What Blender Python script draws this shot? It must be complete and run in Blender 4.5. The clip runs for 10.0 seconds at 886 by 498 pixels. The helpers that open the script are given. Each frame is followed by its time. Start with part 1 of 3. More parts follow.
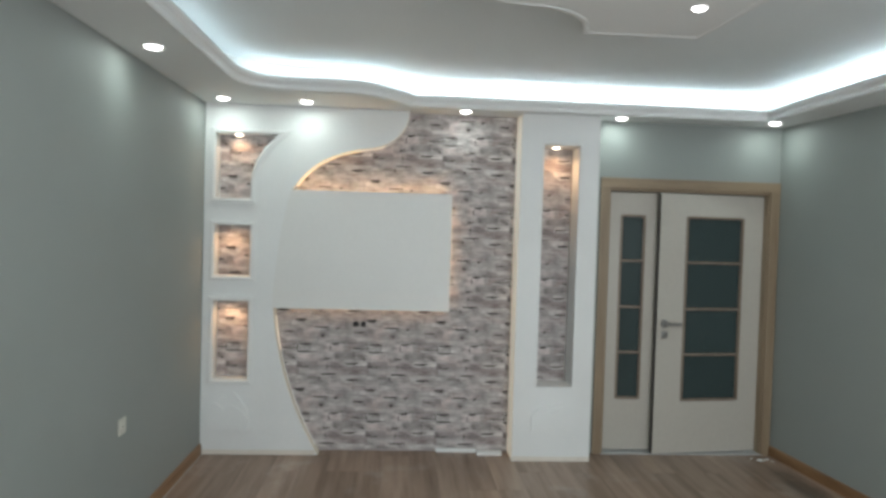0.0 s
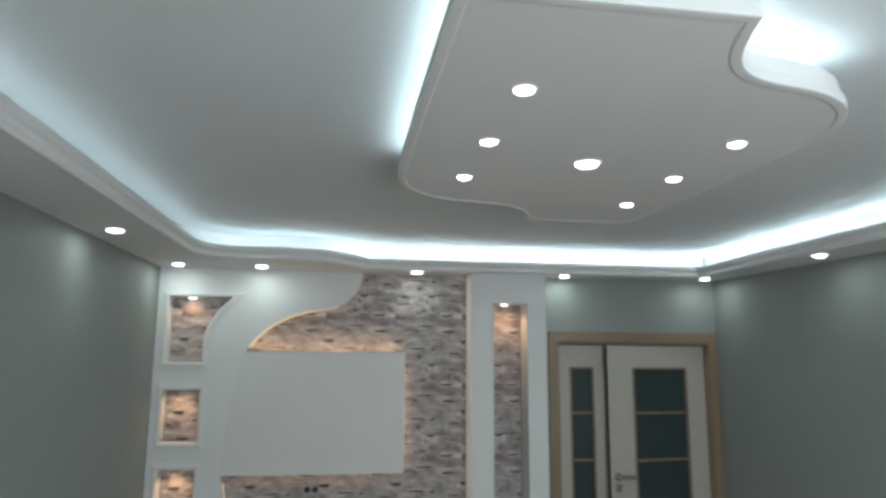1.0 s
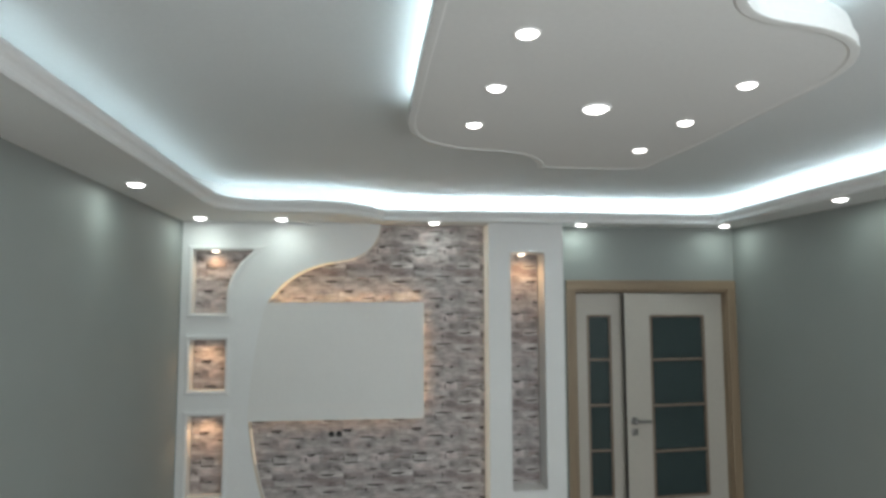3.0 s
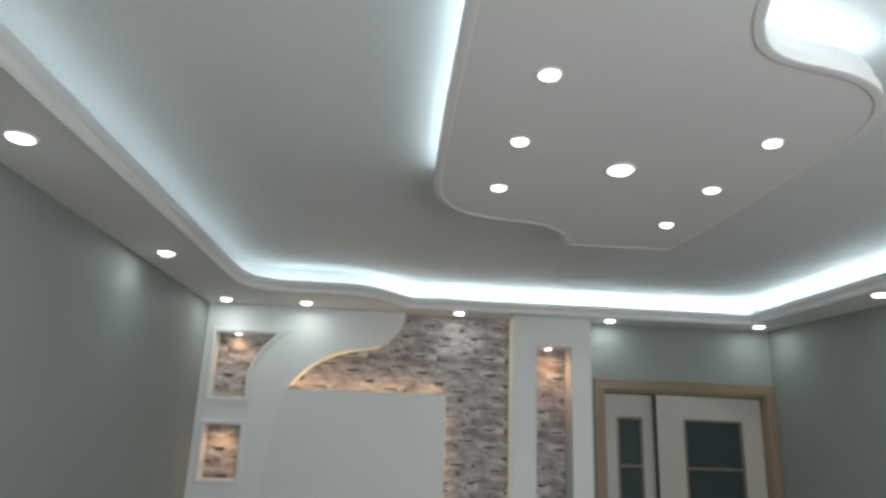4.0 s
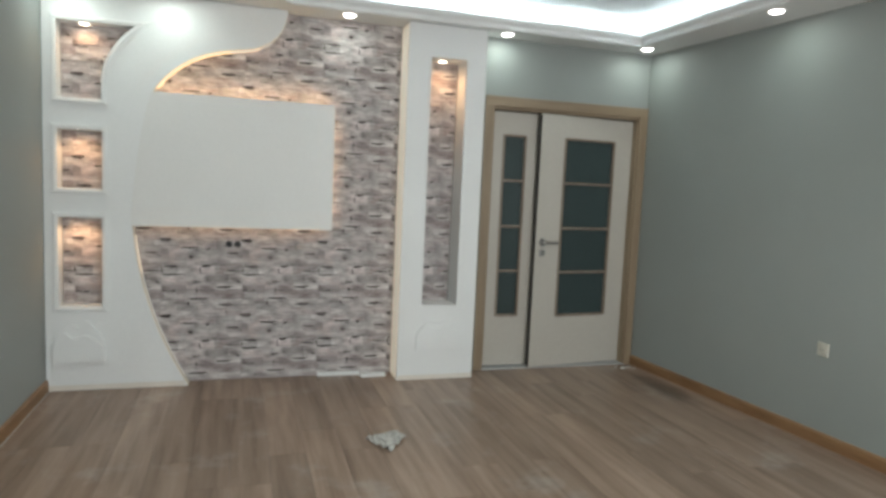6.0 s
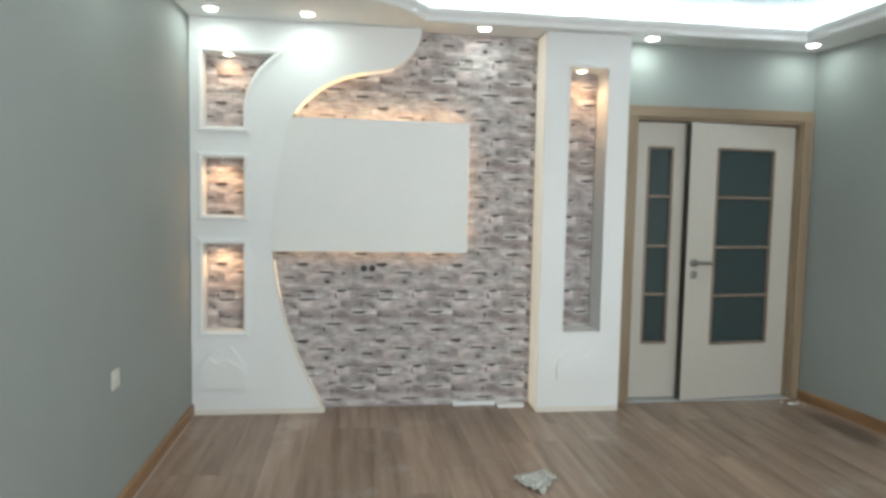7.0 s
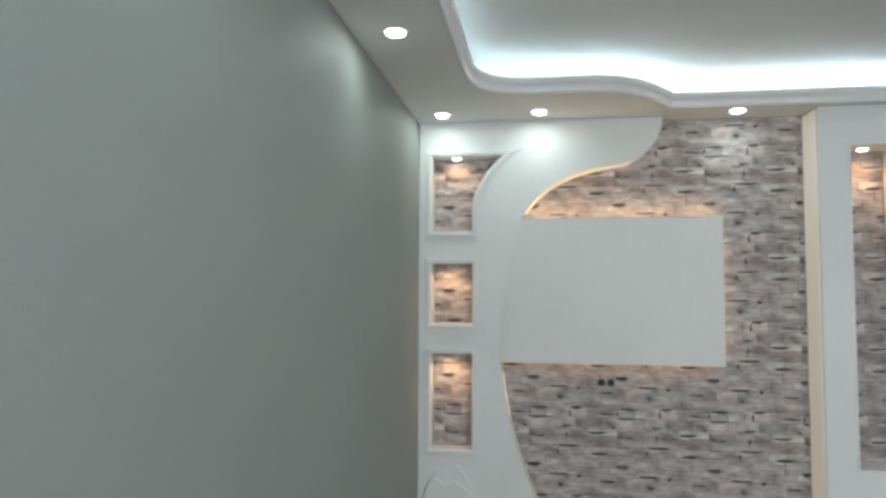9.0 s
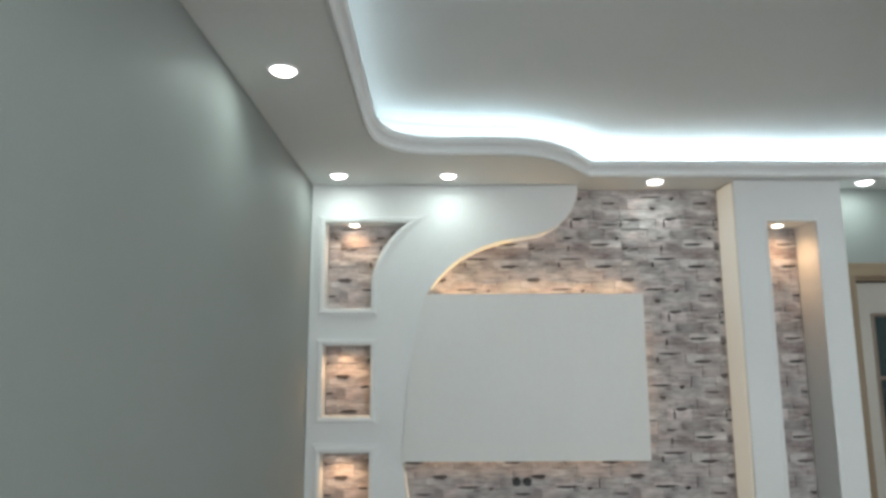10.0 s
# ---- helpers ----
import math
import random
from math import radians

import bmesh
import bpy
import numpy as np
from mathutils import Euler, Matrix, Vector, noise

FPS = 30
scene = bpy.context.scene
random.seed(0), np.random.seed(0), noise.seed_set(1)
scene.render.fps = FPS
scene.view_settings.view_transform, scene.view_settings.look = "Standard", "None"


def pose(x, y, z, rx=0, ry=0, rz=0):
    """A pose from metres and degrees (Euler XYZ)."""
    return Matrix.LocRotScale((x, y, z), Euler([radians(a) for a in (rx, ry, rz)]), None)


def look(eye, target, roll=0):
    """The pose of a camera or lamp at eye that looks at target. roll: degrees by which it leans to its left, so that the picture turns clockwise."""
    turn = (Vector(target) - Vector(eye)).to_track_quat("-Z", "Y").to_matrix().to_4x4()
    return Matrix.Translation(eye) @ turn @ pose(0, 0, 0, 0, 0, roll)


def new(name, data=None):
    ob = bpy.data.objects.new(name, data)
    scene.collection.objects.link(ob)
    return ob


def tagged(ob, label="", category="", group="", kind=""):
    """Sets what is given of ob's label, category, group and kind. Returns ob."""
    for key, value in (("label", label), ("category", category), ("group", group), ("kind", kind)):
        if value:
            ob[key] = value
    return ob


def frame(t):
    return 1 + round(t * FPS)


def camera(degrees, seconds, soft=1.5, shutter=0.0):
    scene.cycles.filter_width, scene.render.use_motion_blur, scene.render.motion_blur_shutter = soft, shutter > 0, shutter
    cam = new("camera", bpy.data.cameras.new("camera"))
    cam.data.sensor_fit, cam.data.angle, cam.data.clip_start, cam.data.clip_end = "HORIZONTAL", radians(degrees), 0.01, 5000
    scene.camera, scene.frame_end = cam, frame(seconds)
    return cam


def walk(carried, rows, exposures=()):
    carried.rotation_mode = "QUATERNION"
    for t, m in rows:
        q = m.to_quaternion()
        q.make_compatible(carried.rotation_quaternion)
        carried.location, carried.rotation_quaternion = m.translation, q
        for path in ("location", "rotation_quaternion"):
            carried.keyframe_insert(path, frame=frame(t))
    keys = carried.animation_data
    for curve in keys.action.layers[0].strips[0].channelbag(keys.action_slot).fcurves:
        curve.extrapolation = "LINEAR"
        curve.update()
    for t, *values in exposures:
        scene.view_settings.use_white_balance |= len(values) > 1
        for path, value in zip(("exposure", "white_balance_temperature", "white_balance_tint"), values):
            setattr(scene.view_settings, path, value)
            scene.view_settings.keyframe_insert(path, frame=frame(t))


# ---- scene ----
cam = camera(68.0, 10.0, soft=3.3)
PATH = [
    (0, (1.43, -4.81, 1.705), (1.563, -2.815, 1.647), 1.7),
    (0.2, (1.419, -4.842, 1.772), (1.578, -2.849, 1.804), 1.2),
    (0.5, (1.393, -4.878, 1.845), (1.601, -2.898, 2.043), 0.9),
    (0.7, (1.397, -4.906, 1.897), (1.618, -2.935, 2.158), 0.7),
    (1, (1.393, -4.945, 1.946), (1.667, -2.991, 2.268), 0.4),
    (1.2, (1.39, -4.974, 1.966), (1.648, -3.025, 2.334), 0.7),
    (1.4, (1.387, -4.994, 1.976), (1.642, -3.043, 2.332), 0.9),
    (1.5, (1.386, -4.996, 1.976), (1.646, -3.041, 2.313), 0.9),
    (2, (1.383, -5.005, 1.969), (1.654, -3.033, 2.165), 1.5),
    (2.2, (1.388, -4.999, 1.963), (1.603, -3.016, 2.109), 0.2),
    (3.3, (1.451, -4.97, 1.877), (1.653, -2.993, 2.102), -0.4),
    (3.5, (1.463, -4.952, 1.835), (1.616, -2.98, 2.127), 0.3),
    (3.7, (1.468, -4.942, 1.791), (1.584, -2.994, 2.23), 1.8),
    (4, (1.468, -4.915, 1.713), (1.577, -2.99, 2.246), 2.2),
    (4.2, (1.471, -4.895, 1.668), (1.629, -2.975, 2.206), 1.2),
    (4.5, (1.46, -4.885, 1.613), (1.615, -2.956, 2.116), 0.2),
    (4.8, (1.428, -4.845, 1.565), (1.495, -2.867, 1.851), 1.0),
    (5, (1.377, -4.808, 1.525), (1.454, -2.813, 1.642), 1.3),
    (5.2, (1.315, -4.744, 1.527), (1.512, -2.753, 1.505), 2.0),
    (5.4, (1.254, -4.686, 1.458), (1.629, -2.723, 1.372), 2.1),
    (5.5, (1.239, -4.668, 1.461), (1.699, -2.725, 1.344), 2.0),
    (5.7, (1.213, -4.648, 1.453), (1.822, -2.752, 1.271), 2.4),
    (6.8, (1.107, -4.407, 1.459), (1.474, -2.452, 1.253), 1.8),
    (7, (1.056, -4.33, 1.444), (1.322, -2.353, 1.298), 1.1),
    (7.2, (1.078, -4.321, 1.52), (1.215, -2.333, 1.355), 1.9),
    (7.5, (0.996, -4.217, 1.492), (0.962, -2.222, 1.355), 1.8),
    (8, (0.837, -4.066, 1.528), (0.796, -2.069, 1.432), 0.8),
    (8.5, (0.736, -3.954, 1.551), (0.627, -1.958, 1.485), 1.1),
    (8.8, (0.731, -3.913, 1.544), (0.534, -1.923, 1.578), 0.2),
    (9, (0.752, -3.955, 1.555), (0.46, -1.98, 1.668), 0.2),
    (9.2, (0.73, -3.853, 1.6), (0.397, -1.887, 1.751), -0.1),
    (9.5, (0.722, -3.742, 1.623), (0.368, -1.786, 1.845), -0.0),
    (9.7, (0.704, -3.61, 1.636), (0.498, -1.637, 1.896), -0.4),
    (10, (0.68, -3.476, 1.648), (0.706, -1.502, 1.964), -0.2),
]
EXPOSURE = [
    (0, 0.10, 6500, 9.5), (0.5, -0.22, 6400, 8.5), (1, -0.48, 6350, 8), (1.5, -0.88, 6350, 7.5), (2, -0.48, 6450, 8.5), (3.4, -0.2, 6550, 9.5), (4, -0.42, 6550, 10),
    (4.5, -0.25, 6550, 10), (5, 0.02, 6550, 9.5), (5.5, 0.09, 6750, 11), (7, 0.52, 6550, 8.5), (7.2, 0.28, 6500, 8.5), (7.5, 0.35, 6450, 8.5), (8, 0.07, 6400, 8),
    (8.5, 0.06, 6400, 8.5), (9.2, 0.05, 6450, 9), (10, 0.0, 6450, 9),
]
walk(cam, [(t, look(eye, target, roll)) for t, eye, target, roll in PATH], EXPOSURE)

# ---- world and light levels ----
world = bpy.data.worlds.new("world")
world.use_nodes = True
world.node_tree.nodes["Background"].inputs[0].default_value = (0.02, 0.022, 0.025, 1)
world.node_tree.nodes["Background"].inputs[1].default_value = 0.3
scene.world = world

COOL_STRIP = 24.0     # radiance of the cold cove strips
WARM_STRIP = 8.0     # radiance of the warm strips behind the media wall
SPOT_W = 1.08         # each border spot
PANEL_SPOT_W = 1.7   # each spot of the hanging panel
NICHE_W = 3.0         # each warm niche spot
COOL = (0.80, 0.95, 1.0)
DAY_W = 98.0         # daylight from the window behind the camera
DAY = (0.94, 0.98, 1.0)
WARM = (1.0, 0.62, 0.30)

# ---- plan ----
SOFFIT, CEIL = 2.58, 2.765
BACK = -6.0           # wall behind the camera
UNIT_Y, PANEL_Y, STONE_Y, DOOR_Y = 0.09, 0.105, 0.20, 0.17
PIL_Y = -0.015        # front of the pillar
PIL_X0, PIL_X1 = 2.308, 2.893


def east(y):
    """x of the east wall, which runs a little out of square."""
    return 4.40 + 0.075 * (0.12 - y)


# ---- materials ----
def node_mat(name):
    m = bpy.data.materials.new(name)
    m.use_nodes = True
    nt = m.node_tree
    return m, nt, nt.nodes["Principled BSDF"]


def link(nt, a, b):
    nt.links.new(a, b)


def coords(nt, scale=(1, 1, 1), kind="Object"):
    tc = nt.nodes.new("ShaderNodeTexCoord")
    mp = nt.nodes.new("ShaderNodeMapping")
    mp.inputs["Scale"].default_value = scale
    link(nt, tc.outputs[kind], mp.inputs["Vector"])
    return mp.outputs["Vector"]


def world_coords(nt, scale=(1, 1, 1)):
    g = nt.nodes.new("ShaderNodeNewGeometry")
    mp = nt.nodes.new("ShaderNodeMapping")
    mp.inputs["Scale"].default_value = scale
    link(nt, g.outputs["Position"], mp.inputs["Vector"])
    return mp.outputs["Vector"]


def noise_tex(nt, vec, scale, detail=4, rough=0.55):
    n = nt.nodes.new("ShaderNodeTexNoise")
    n.inputs["Scale"].default_value, n.inputs["Detail"].default_value, n.inputs["Roughness"].default_value = scale, detail, rough
    link(nt, vec, n.inputs["Vector"])
    return n.outputs["Fac"]


def ramp(nt, fac, stops):
    r = nt.nodes.new("ShaderNodeValToRGB")
    r.color_ramp.elements[0].position, r.color_ramp.elements[0].color = stops[0][0], (*stops[0][1], 1)
    r.color_ramp.elements[1].position, r.color_ramp.elements[1].color = stops[-1][0], (*stops[-1][1], 1)
    for p, c in stops[1:-1]:
        e = r.color_ramp.elements.new(p)
        e.color = (*c, 1)
    link(nt, fac, r.inputs["Fac"])
    return r.outputs["Color"]


def mix(nt, fac, a, b, blend="MIX"):
    m = nt.nodes.new("ShaderNodeMix")
    m.data_type, m.blend_type = "RGBA", blend
    if isinstance(fac, float):
        m.inputs[0].default_value = fac
    else:
        link(nt, fac, m.inputs[0])
    for sock, v in ((m.inputs[6], a), (m.inputs[7], b)):
        if isinstance(v, tuple):
            sock.default_value = (*v, 1)
        else:
            link(nt, v, sock)
    return m.outputs[2]


def bump(nt, bsdf, height, strength, distance):
    b = nt.nodes.new("ShaderNodeBump")
    b.inputs["Strength"].default_value, b.inputs["Distance"].default_value = strength, distance
    link(nt, height, b.inputs["Height"])
    link(nt, b.outputs["Normal"], bsdf.inputs["Normal"])


def painted(name, low, high, rough=0.6, big=0.9, fine=90, relief=0.25, depth=0.002):
    """Paint or plaster: cloudy tone at room scale, fine roller grain."""
    m, nt, b = node_mat(name)
    v = world_coords(nt)
    tone = ramp(nt, noise_tex(nt, v, big, 5), [(0.3, low), (0.7, high)])
    grain = noise_tex(nt, v, fine, 3)
    link(nt, mix(nt, 0.10, tone, ramp(nt, grain, [(0.3, tuple(c * 0.7 for c in low)), (0.7, high)])), b.inputs["Base Color"])
    b.inputs["Roughness"].default_value = rough
    bump(nt, b, grain, relief, depth)
    return m


def plain(name, color, rough=0.5, metal=0.0, wear=0.08):
    m, nt, b = node_mat(name)
    v = world_coords(nt)
    n = noise_tex(nt, v, 35, 4)
    link(nt, ramp(nt, n, [(0.3, tuple(c * (1 - wear) for c in color)), (0.7, tuple(min(1, c * (1 + wear)) for c in color))]), b.inputs["Base Color"])
    b.inputs["Roughness"].default_value, b.inputs["Metallic"].default_value = rough, metal
    return m


def glowing(name, color, strength):
    m, nt, b = node_mat(name)
    b.inputs["Base Color"].default_value = (0.8, 0.8, 0.8, 1)
    b.inputs["Emission Color"].default_value = (*color, 1)
    b.inputs["Emission Strength"].default_value = strength
    return m


def wood(name, stops, along, rough=0.45, rnd=0.0, dust=False, streak=9.0):
    """Wood grain stretched along one axis (0 x, 1 y, 2 z)."""
    m, nt, b = node_mat(name)
    sc = [streak * 2.2] * 3
    sc[along] = streak * 0.14
    v = world_coords(nt, tuple(sc))
    if rnd:
        info = nt.nodes.new("ShaderNodeObjectInfo")
        off = nt.nodes.new("ShaderNodeVectorMath")
        off.operation = "ADD"
        mul = nt.nodes.new("ShaderNodeMath")
        mul.operation, mul.inputs[1].default_value = "MULTIPLY", 37.0
        link(nt, info.outputs["Random"], mul.inputs[0])
        link(nt, v, off.inputs[0])
        link(nt, mul.outputs[0], off.inputs[1])
        v = off.outputs[0]
    grain = noise_tex(nt, v, 1.0, 6, 0.62)
    col = ramp(nt, grain, stops)
    if rnd:
        tone = ramp(nt, info.outputs["Random"], [(0.0, (1 - rnd,) * 3), (1.0, (1.0, 1.0, 1.0))])
        col = mix(nt, 1.0, col, tone, "MULTIPLY")
    if dust:
        w = world_coords(nt)
        d = noise_tex(nt, w, 2.1, 6, 0.7)
        spread = ramp(nt, d, [(0.56, (0, 0, 0)), (0.76, (0.5, 0.5, 0.5))])
        col = mix(nt, spread, col, (0.46, 0.44, 0.42))
        # a long dark patch with torn edges by the east baseboard
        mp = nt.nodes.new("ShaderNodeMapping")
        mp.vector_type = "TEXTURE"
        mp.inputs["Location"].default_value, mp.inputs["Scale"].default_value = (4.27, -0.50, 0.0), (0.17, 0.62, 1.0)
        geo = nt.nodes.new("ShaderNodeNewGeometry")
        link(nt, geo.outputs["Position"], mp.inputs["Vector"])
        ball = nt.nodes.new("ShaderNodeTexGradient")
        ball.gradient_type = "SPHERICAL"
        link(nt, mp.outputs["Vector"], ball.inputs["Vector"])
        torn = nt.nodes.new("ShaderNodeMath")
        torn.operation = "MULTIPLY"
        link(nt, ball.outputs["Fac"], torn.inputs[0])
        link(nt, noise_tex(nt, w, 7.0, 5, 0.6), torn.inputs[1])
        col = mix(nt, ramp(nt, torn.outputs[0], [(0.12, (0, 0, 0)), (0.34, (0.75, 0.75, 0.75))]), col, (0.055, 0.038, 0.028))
    link(nt, col, b.inputs["Base Color"])
    b.inputs["Roughness"].default_value = rough
    bump(nt, b, grain, 0.15, 0.002)
    return m


STONE_AT = (0.15, 0.0, 0.285)   # where the repeat of the stone pattern starts
TILE = 0.53                     # width and height of the repeat


def repeat_coords(nt, scale=(1, 1, 1)):
    """Place within the repeat, so that every panel of stones looks the same."""
    g = nt.nodes.new("ShaderNodeNewGeometry")
    sub = nt.nodes.new("ShaderNodeVectorMath")
    sub.operation = "SUBTRACT"
    sub.inputs[1].default_value = STONE_AT
    link(nt, g.outputs["Position"], sub.inputs[0])
    w = nt.nodes.new("ShaderNodeVectorMath")
    w.operation = "WRAP"
    w.inputs[1].default_value, w.inputs[2].default_value = (TILE,) * 3, (0, 0, 0)
    link(nt, sub.outputs[0], w.inputs[0])
    mp = nt.nodes.new("ShaderNodeMapping")
    mp.inputs["Scale"].default_value = scale
    link(nt, w.outputs[0], mp.inputs["Vector"])
    return mp.outputs["Vector"]


def stone_mat(name):
    m, nt, b = node_mat(name)
    info = nt.nodes.new("ShaderNodeObjectInfo")
    big = noise_tex(nt, repeat_coords(nt, (0.75, 1.0, 2.0)), 10, 5, 0.6)
    col = ramp(nt, big, [(0.31, (0.25, 0.234, 0.228)), (0.42, (0.455, 0.432, 0.424)), (0.55, (0.66, 0.638, 0.627)), (0.69, (0.83, 0.815, 0.805))])
    streaks = noise_tex(nt, repeat_coords(nt, (0.7, 1, 3.6)), 24, 6, 0.7)
    col = mix(nt, 0.75, col, ramp(nt, streaks, [(0.28, (0.36, 0.34, 0.345)), (0.40, (0.72, 0.70, 0.705)), (0.52, (0.95, 0.94, 0.94)), (0.66, (1.0, 1.0, 1.0))]), "MULTIPLY")
    blush = ramp(nt, noise_tex(nt, repeat_coords(nt, (1, 1, 2)), 5.5, 3), [(0.52, (1.0, 1.0, 1.0)), (0.70, (1.0, 0.91, 0.89))])
    col = mix(nt, 1.0, col, blush, "MULTIPLY")
    tone = ramp(nt, info.outputs["Random"], [(0.0, (0.90, 0.895, 0.895)), (1.0, (1.0, 1.0, 1.0))])
    col = mix(nt, 1.0, col, info.outputs["Color"], "MULTIPLY")
    link(nt, mix(nt, 1.0, col, tone, "MULTIPLY"), b.inputs["Base Color"])
    b.inputs["Roughness"].default_value = 0.8
    bump(nt, b, streaks, 0.55, 0.006)
    return m


def sliver_mat(name):
    m, nt, b = node_mat(name)
    info = nt.nodes.new("ShaderNodeObjectInfo")
    tone = ramp(nt, info.outputs["Random"], [(0.0, (0.050, 0.042, 0.041)), (0.5, (0.085, 0.072, 0.070)), (1.0, (0.15, 0.128, 0.125))])
    grain = ramp(nt, noise_tex(nt, repeat_coords(nt, (1, 1, 3)), 45, 4), [(0.3, (0.7, 0.68, 0.68)), (0.7, (1.25, 1.22, 1.22))])
    link(nt, mix(nt, 1.0, tone, grain, "MULTIPLY"), b.inputs["Base Color"])
    b.inputs["Roughness"].default_value = 0.85
    return m


M_WALL = painted("sage_grey_wall", (0.254, 0.280, 0.269), (0.288, 0.312, 0.300), 0.62, 0.7, 140, 0.3, 0.002)
M_WHITE = painted("white_plaster", (0.73, 0.75, 0.75), (0.79, 0.805, 0.805), 0.55, 1.3, 70, 0.12, 0.001)
M_SOFFIT = painted("soffit_paint", (0.735, 0.762, 0.762), (0.78, 0.807, 0.807), 0.7, 0.8, 60, 0.12, 0.001)
M_CEIL = painted("ceiling_paint", (0.715, 0.768, 0.785), (0.76, 0.812, 0.83), 0.7, 0.8, 60, 0.12, 0.001)
M_PANEL = painted("media_panel_paint", (0.715, 0.722, 0.708), (0.76, 0.765, 0.75), 0.5, 1.2, 70, 0.1, 0.001)
M_CREAM = painted("cream_reveal", (0.77, 0.715, 0.61), (0.82, 0.765, 0.66), 0.55, 2.0, 60, 0.12, 0.001)
M_FOOT = painted("cream_filler", (0.66, 0.62, 0.55), (0.74, 0.70, 0.64), 0.7, 5, 60)
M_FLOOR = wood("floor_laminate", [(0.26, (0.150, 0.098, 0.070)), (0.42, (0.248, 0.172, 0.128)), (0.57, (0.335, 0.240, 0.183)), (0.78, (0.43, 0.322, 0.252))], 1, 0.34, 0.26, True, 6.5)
M_BASE = wood("baseboard_oak", [(0.3, (0.17, 0.088, 0.040)), (0.7, (0.29, 0.165, 0.080))], 1, 0.45)
M_OAK_V = wood("casing_oak_upright", [(0.3, (0.195, 0.140, 0.088)), (0.7, (0.315, 0.238, 0.162))], 2, 0.45)
M_OAK_H = wood("casing_oak_level", [(0.3, (0.195, 0.140, 0.088)), (0.7, (0.315, 0.238, 0.162))], 0, 0.45)
M_LEAF = plain("door_cream_lacquer", (0.48, 0.455, 0.408), 0.35, 0, 0.03)
M_BEAD = wood("glazing_bead_oak", [(0.3, (0.155, 0.112, 0.084)), (0.7, (0.265, 0.205, 0.160))], 2, 0.45)
M_STONE = stone_mat("ledge_stone")
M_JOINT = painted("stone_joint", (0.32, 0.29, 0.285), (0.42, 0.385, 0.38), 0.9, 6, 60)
M_SHADOWMARK = sliver_mat("printed_shadow_mark")
M_CHIP = painted("pale_stone_chip", (0.46, 0.435, 0.42), (0.66, 0.635, 0.62), 0.8, 9, 60)
M_METAL = plain("brushed_nickel", (0.36, 0.355, 0.345), 0.4, 1.0)
M_PLASTIC = plain("white_plastic", (0.54, 0.535, 0.475), 0.35, 0, 0.02)
M_BLACK = plain("black_plastic", (0.02, 0.02, 0.022), 0.4)
M_GAPSHADE = plain("gap_shade", (0.03, 0.027, 0.025), 0.6)
M_PAPER = plain("crumpled_wrapper", (0.40, 0.395, 0.375), 0.3, 0, 0.35)
M_GREY = plain("threshold_grey", (0.42, 0.43, 0.43), 0.5)
M_HALL = painted("hall_paint", (0.22, 0.24, 0.24), (0.27, 0.29, 0.29))
M_COOLLED = glowing("cold_led", COOL, COOL_STRIP)
M_WARMLED = glowing("warm_led", WARM, WARM_STRIP)
M_WARMTOP = glowing("warm_led_upward", WARM, WARM_STRIP * 2.3)
M_EDGEGLOW = glowing("warm_edge_glow", (1.0, 0.68, 0.31), WARM_STRIP * 0.095)
M_EDGEFAINT = glowing("warm_edge_glow_faint", (1.0, 0.86, 0.70), WARM_STRIP * 0.010)
M_SIDEGLOW = glowing("pillar_side_glow", (1.0, 0.84, 0.60), WARM_STRIP * 0.026)
M_EDGEDIM = glowing("warm_edge_glow_dim", (1.0, 0.76, 0.50), WARM_STRIP * 0.055)
M_COOLDIM = glowing("cold_led_dim", COOL, COOL_STRIP * 0.24)
M_COOLMID = glowing("cold_led_middle", COOL, COOL_STRIP * 0.55)
M_COOLPANEL = glowing("cold_led_panel", COOL, COOL_STRIP * 0.50)
M_LENS = glowing("spot_lens", (1.0, 0.99, 0.97), 9.0)
M_WARMLENS = glowing("warm_spot_lens", (1.0, 0.86, 0.68), 7.0)

M_GLASS, gnt, gb = node_mat("smoked_glass")
gb.inputs["Base Color"].default_value = (0.062, 0.096, 0.098, 1)
gb.inputs["Roughness"].default_value = 0.2
gb.inputs["Transmission Weight"].default_value = 0.40
gb.inputs["IOR"].default_value = 1.5
bump(gnt, gb, noise_tex(gnt, world_coords(gnt), 14, 2), 0.05, 0.002)


# ---- mesh helpers ----
def mesh_object(name, bm, material, smooth=False):
    bmesh.ops.recalc_face_normals(bm, faces=bm.faces)
    data = bpy.data.meshes.new(name)
    bm.to_mesh(data)
    bm.free()
    data.materials.append(material)
    if smooth:
        for p in data.polygons:
            p.use_smooth = True
    return new(name, data)


def part(name, bm, material, parent, label="", smooth=False):
    ob = mesh_object(name, bm, material, smooth)
    ob.parent = parent
    ob.matrix_parent_inverse = parent.matrix_world.inverted()
    if label:
        ob["label"] = label
    return ob


def thing(name, label, category, group="", kind="", at=(0, 0, 0)):
    ob = new(name)
    ob.empty_display_size = 0.05
    ob.matrix_world = Matrix.Translation(at)
    return tagged(ob, label, category, group, kind)


def structure(ob, label, category):
    return tagged(ob, label, category, kind="structure")


